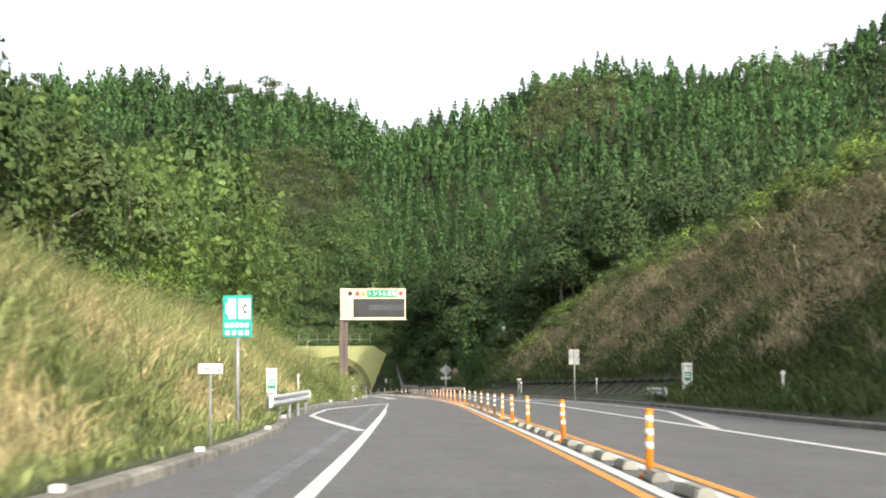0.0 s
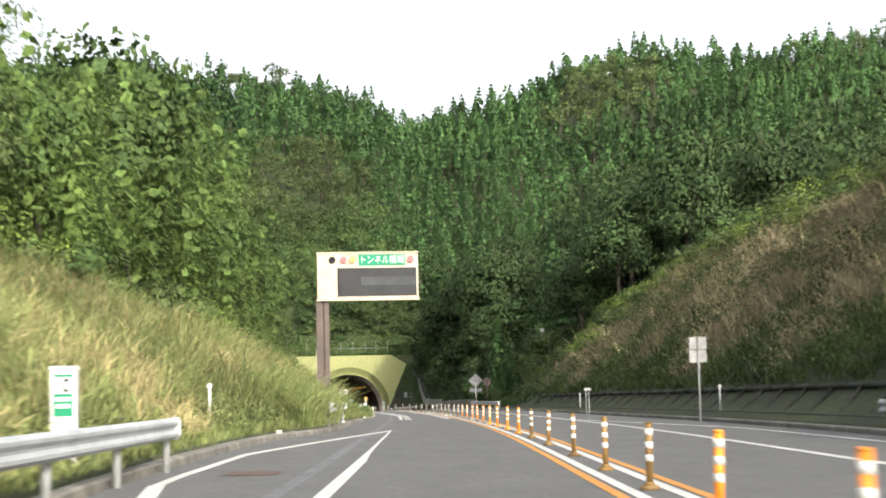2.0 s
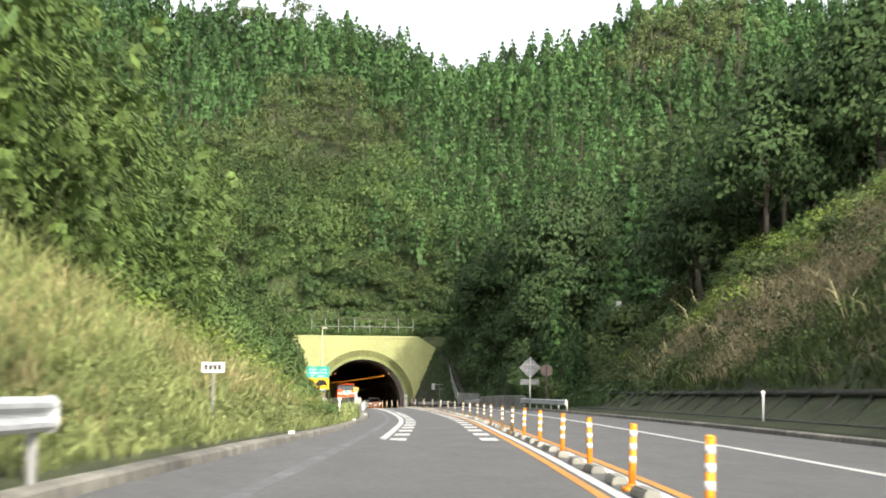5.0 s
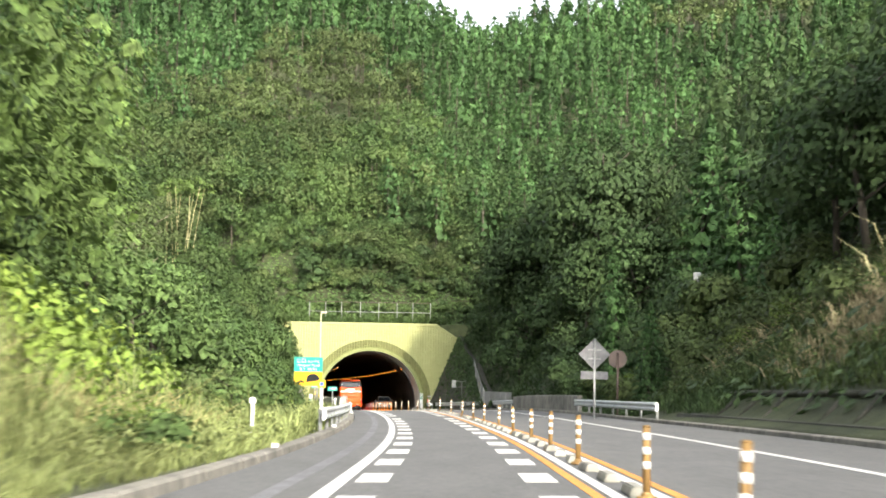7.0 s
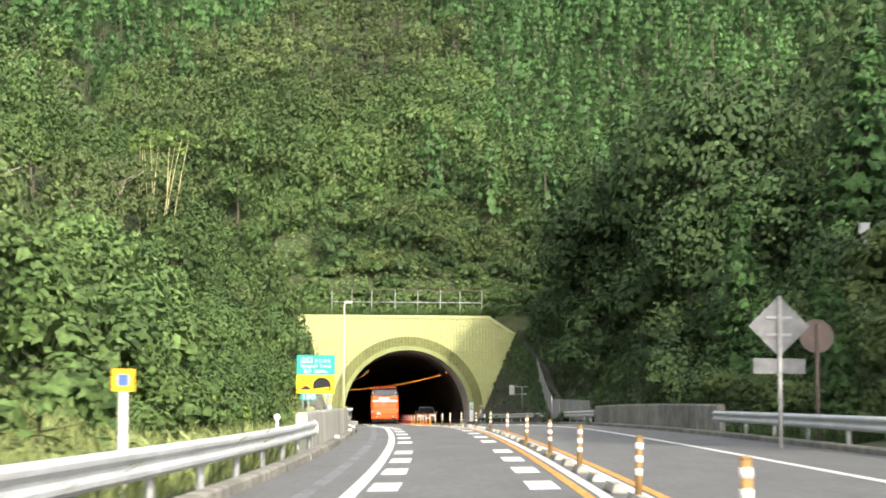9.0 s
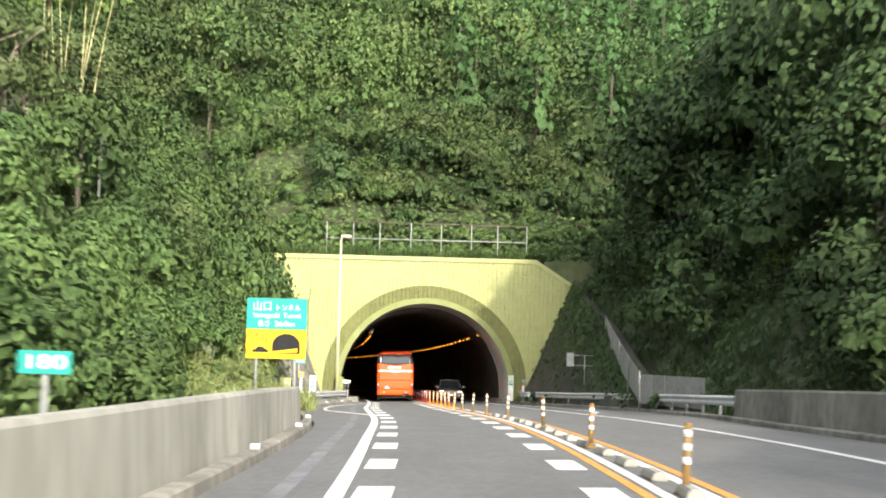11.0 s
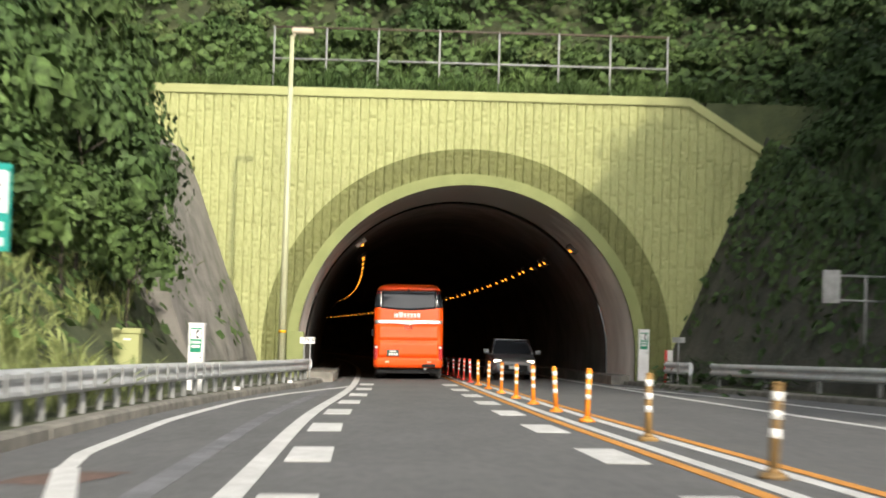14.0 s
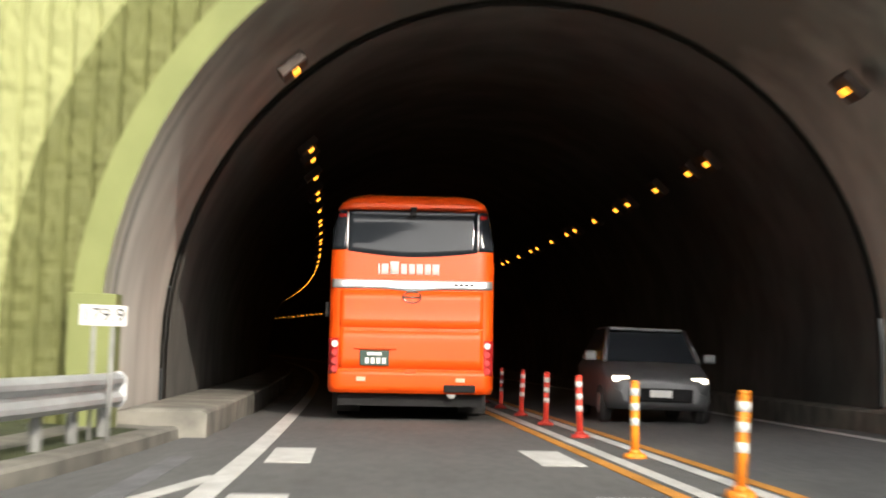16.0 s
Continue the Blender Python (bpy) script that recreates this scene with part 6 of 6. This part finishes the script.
def toe_wall():
    root = thing("toe_wall", "low dark concrete toe wall under the cutting", "retaining wall", kind="structure")
    for y in np.arange(81.4, 207.2, 3.7):
        e = lambda yy: float(right_edge(yy)) + .95
        sec = [(lambda yy: e(yy), -.1), (lambda yy: e(yy) + .1, .34), (lambda yy: e(yy) + .4, .38), (lambda yy: e(yy) + .8, -.1)]
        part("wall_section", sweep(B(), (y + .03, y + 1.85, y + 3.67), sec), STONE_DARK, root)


toe_wall()


def slope_frame():
    root = thing("slope_frame", "dark concrete lattice beams holding the foot of the cutting", "retaining frame", kind="structure")
    for y in np.arange(81.4, 203.5, 3.7):
        a, b = on_road(y, float(right_edge(y)) + 1.25, .32), on_road(y + 2.0, float(right_edge(y)) + 2.45, 1.12)
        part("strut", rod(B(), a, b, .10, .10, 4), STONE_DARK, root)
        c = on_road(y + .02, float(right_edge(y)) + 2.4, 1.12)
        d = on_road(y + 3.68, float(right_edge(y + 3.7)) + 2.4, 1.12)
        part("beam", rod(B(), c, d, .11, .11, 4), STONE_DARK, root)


slope_frame()


# ---- fences and clutter by the tunnel ----
def sheet_fence():
    root = thing("sheet_fence", "weathered grey steel sheet fence stepping down beside the slope", "fence")
    pts = [Vector(p) for p in ((23.6, 316, 5.6), (23.35, 309.9, 4.8), (23.15, 304, 4.0), (23.0, 298.4, 3.2), (22.9, 293, 2.45), (24.6, 285.8, 2.35))]
    for a, b in zip(pts, pts[1:]):
        n = 5
        for i in range(n):
            p, q = a.lerp(b, i / n), a.lerp(b, (i + .94) / n)
            bm = B()
            vs = [bm.verts.new(v) for v in (p + Vector((0, 0, -.1)), q + Vector((0, 0, -.1)), q + Vector((0, 0, 1.15)), p + Vector((0, 0, 1.15)))]
            f = bm.faces.new(vs)
            g = bmesh.ops.extrude_face_region(bm, geom=[f])
            bmesh.ops.translate(bm, verts=[v for v in g["geom"] if isinstance(v, bmesh.types.BMVert)], vec=(.03, .01, 0))
            part("sheet", bm, STEEL_DULL, root)
        part("fence_post", rod(B(), a + Vector((-.05, 0, -.4)), a + Vector((-.05, 0, 1.3)), .04, .04, 8), STEEL_DULL, root)


sheet_fence()


def clutter():
    # yellow-green cabinet by the left rail
    root = thing("equipment_cabinet", "yellow-green painted steel cabinet behind the guard rail", "cabinet", pose(6.08, 312.09, 1.95))
    part("body", box(B(), -.28, .28, 0, .4, -.3, .9, .015), PORTAL, root)
    part("lid", box(B(), -.31, .31, -.04, .44, .9, 1.02, .015), PORTAL, root)
    part("name_plate", box(B(), -.06, .1, -.01, 0, .76, .8), WHITE, root)
    # painted box on the portal foot
    root = thing("hydrant_box", "olive painted box against the portal foot", "equipment box", pose(8.05, PY - .42, 1.5))
    part("body", box(B(), -.33, .2, 0, .4, 0, 1.55, .012), PORTAL_BAND, root)
    # stone block at the end of the kerb
    root = thing("concrete_block", "rough concrete block at the tunnel mouth", "concrete block", pose(8.8, 333.74, 1.40))
    bm = box(B(), -.6, .3, -.9, 1.9, 0, .36, .05)
    part("block", bm, CONCRETE_DARK, root)
    # white board and small white tank on the left
    root = thing("white_box", "white sheet-metal box among the weeds", "equipment box", pose(3.6, 296.37, float(ground(3.6, 296.4)) - .2))
    part("body", box(B(), -.45, .45, 0, .6, 0, 1.5, .02), WHITE, root)
    root = thing("hazard_post", "red and white striped post in the shade", "marker post", pose(19.7, 329.67, 1.7))
    for i in range(3):
        part("band", box(B(), -.12 + .08 * i, -.04 + .08 * i, 0, .05, 0, 1.1), (RED_POST, WHITE, WHITE)[i], root)
    # sign frame on the right slope
    root = thing("sign_frame", "grey steel sign frame seen from the back on the slope", "sign frame", pose(21.3, 314.5, 4.75))
    part("panel", box(B(), 0, .4, 0, .03, -.75, 0, .008), STEEL_DULL, root)
    for z in (-.12, -.68):
        part("arm", rod(B(), (.3, .05, z), (1.5, .2, z), .025, .025, 8), STEEL_DULL, root)
    part("upright", rod(B(), (1.0, .12, -1.9), (1.0, .12, -.1), .03, .03, 8), STEEL_DULL, root)
    # small blue and yellow mark on a post
    for x, y, z, s in ((10.2, 195, 3.33, .25), (8.4, 291.3, 3.2, .24)):
        root = thing("survey_mark", "yellow plate with a blue square on a white post", "marker post", pose(x, y, z))
        p = part("plate", box(B(), -s / 2, s / 2, 0, .02, -s / 2, s / 2, .004), YELLOW_SIGN, root)
        part("blue_square", box(B(), -s / 4, s / 4, -.006, 0, -s / 4, s / 4), BLUE_SIGN, p)
        part("post", rod(B(), (0, .05, -1.7), (0, .05, -s / 2 + .05), .05, .05, 10), WHITE, root)
    phone_sign(8.25, 291.75, 4.1, .58, .88, 1.9, "teal emergency telephone sign on a steel pole by the tunnel", "telephone signs")
    # kilometre plate behind the bridge wall
    root = thing("distance_plate", "small blue-green kilometre plate with a white number behind the parapet", "kilometre sign", pose(10.25, 232.0, 3.34))
    p = part("plate", box(B(), -.25, .25, 0, .02, -.11, .11, .006), TEAL_SIGN, root)
    lettering("number_text", "180", .19, WHITE, p, 0, 0, -.004, .36)
    part("post", rod(B(), (0, .05, float(ground(10.25, 232)) - 3.54), (0, .05, 0), .03, .03, 8), STEEL_DULL, root)
    # round white reflectors on posts along the edges
    proto = None
    for y, left, d in ((84, True, 1.3), (173, True, .85), (214.6, True, .8), (51.8, False, 1.2), (107.3, False, 1.2), (153.6, False, 1.0)):
        x = beside(y, d, left)
        m = pose(x, y, float(ground(x, y)) - .05, 0, 0, heading(y))
        if proto:
            copy_thing(proto, m)
            continue
        proto = thing("reflector_post", "white round reflector on a slim white post", "reflector post", m, "edge reflectors")
        part("post", rod(B(), (0, 0, -.2), (0, 0, .95), .035, .035, 10), WHITE, proto)
        part("reflector", rod(B(), (0, -.03, 1.0), (0, .03, 1.0), .07, .07, 16), WHITE, proto)
    # small white kerb markers
    proto = None
    for y in (16.65, 26.83, 40.7, 55.5, 87.88, 112.85, 140.6, 170.2, 192.4, 229.4, 242.35, 254.38, 264.55, 314.5, 323.75):
        p = on_road(y, float(left_edge(y)) - .15, .135)
        m = pose(p.x, p.y, p.z, 0, 0, heading(y))
        if proto:
            copy_thing(proto, m)
            continue
        proto = thing("kerb_marker", "small white reflector block on the kerb", "kerb marker", m, "kerb markers")
        part("block", box(B(), -.07, .07, -.05, .05, 0, .08, .012), WHITE, proto)
    # utility poles among the trees
    for x, y, z0, z1 in ((-5.8, 299.7, 6.5, 11.9), (-2.0, 299.7, 6.5, 13.9)):
        root = thing("utility_pole", "slim grey utility pole with fittings among the trees", "utility pole", pose(x, y, z0), "utility poles")
        part("pole", rod(B(), (0, 0, 0), (0, 0, z1 - z0), .09, .06, 10), STEEL_DULL, root)
        for k in range(3):
            part("fitting", box(B(), -.22, .22, -.04, .04, z1 - z0 - .25 - .35 * k, z1 - z0 - .17 - .35 * k, .01), STEEL_DULL, root)
    root = thing("camera_pole", "grey steel pole with a white box on top", "pole", pose(34.8, 259, 5.6))
    part("pole", rod(B(), (0, 0, -.5), (0, 0, 6.0), .17, .14, 12), STEEL_DULL, root)
    part("box", box(B(), -.22, .22, -.2, .2, 5.7, 6.2, .02), WHITE, root)


clutter()


def creepers():
    """Ivy over the upper part of the dark slope beside the portal."""
    n = 5200
    y = RNG.uniform(290.5, 331.5, n)
    top = np.interp(y, [289.5, 296, 307, 314.5, 323.8, 331.9], [.5, 1.3, 3.0, 4.2, 6.0, 8.0])
    u = RNG.random(n) ** .3
    x = line_x(y) + right_edge(y) + np.interp(y, [290.5, 305, 316], [.1, .1, .75]) + .45 * top * u - RNG.random(n) * .2
    z = line_z(y) + .25 + top * u
    nrm = unit(np.stack([np.full(n, -.9), np.full(n, -.25), np.full(n, .35)], 1) + RNG.normal(0, .35, (n, 3)))
    axis = np.cross(nrm, RNG.normal(0, 1, (n, 3)))
    s = .3 * (.6 + .8 * RNG.random(n))
    tagged(plant_mesh("slope_creepers", cards(np.stack([x, y, z], 1), axis, np.cross(nrm, axis), s, s * .75), LEAF_DARK), "dark ivy hanging over the slope by the portal", "creeper", kind="stuff")


creepers()


def road_stains():
    for pts in (((9.6, 287.1), (10.2, 287), (10.45, 288.4), (9.8, 288.5)), ((2.4, 67.2), (3.25, 67.3), (3.35, 68.6), (2.45, 68.8))):
        bm = B()
        ring = []
        n = len(pts)
        for i in range(n):
            for k in range(6):
                u = k / 6
                x, y = pts[i][0] * (1 - u) + pts[(i + 1) % n][0] * u, pts[i][1] * (1 - u) + pts[(i + 1) % n][1] * u
                p = on_road(y, 0)
                off = x - float(line_x(y))
                z = float(line_z(y) + cross(y, off)) + .004
                ring.append(bm.verts.new((x + noise.noise(Vector((x * 9, y * 9, 0))) * .08, y + noise.noise(Vector((x * 9, y * 9, 5))) * .08, z)))
        bm.faces.new(ring)
        tagged(part("road_patch", bm, RUST_STAIN), "rust-brown stained patch on the asphalt shoulder", "road patch", kind="structure")


road_stains()


def bamboo_stems():
    root = thing("bamboo_stand", "bare leaning pale bamboo stems with leafy tops", "bamboo", pose(-5.0, 305.25, float(ground(-5.0, 305.25)) - .3))
    g = random.Random(5)
    tips = []
    for i in range(9):
        bm = B()
        x, y = g.uniform(-1.1, 1.1), g.uniform(-.8, .8)
        p = Vector((x, y, 0))
        lean = g.uniform(-.06, .16)
        for k in range(5):
            q = p + Vector((lean * (1 + k * .5), g.uniform(-.05, .05), 2.2))
            rod(bm, p, q, .05 - .006 * k, .045 - .006 * k, 7)
            p = q
        part("stem", bm, BAMBOO, root)
        tips.append(p)
    qs = [crown_broad(4.2, 1.1, 260, .22, 6, .0, core=10) + np.array(t - Vector((0, 0, 2.6))) for t in tips]
    plant_mesh("crown", np.concatenate(qs), LEAF_BAMBOO, root)


bamboo_stems()
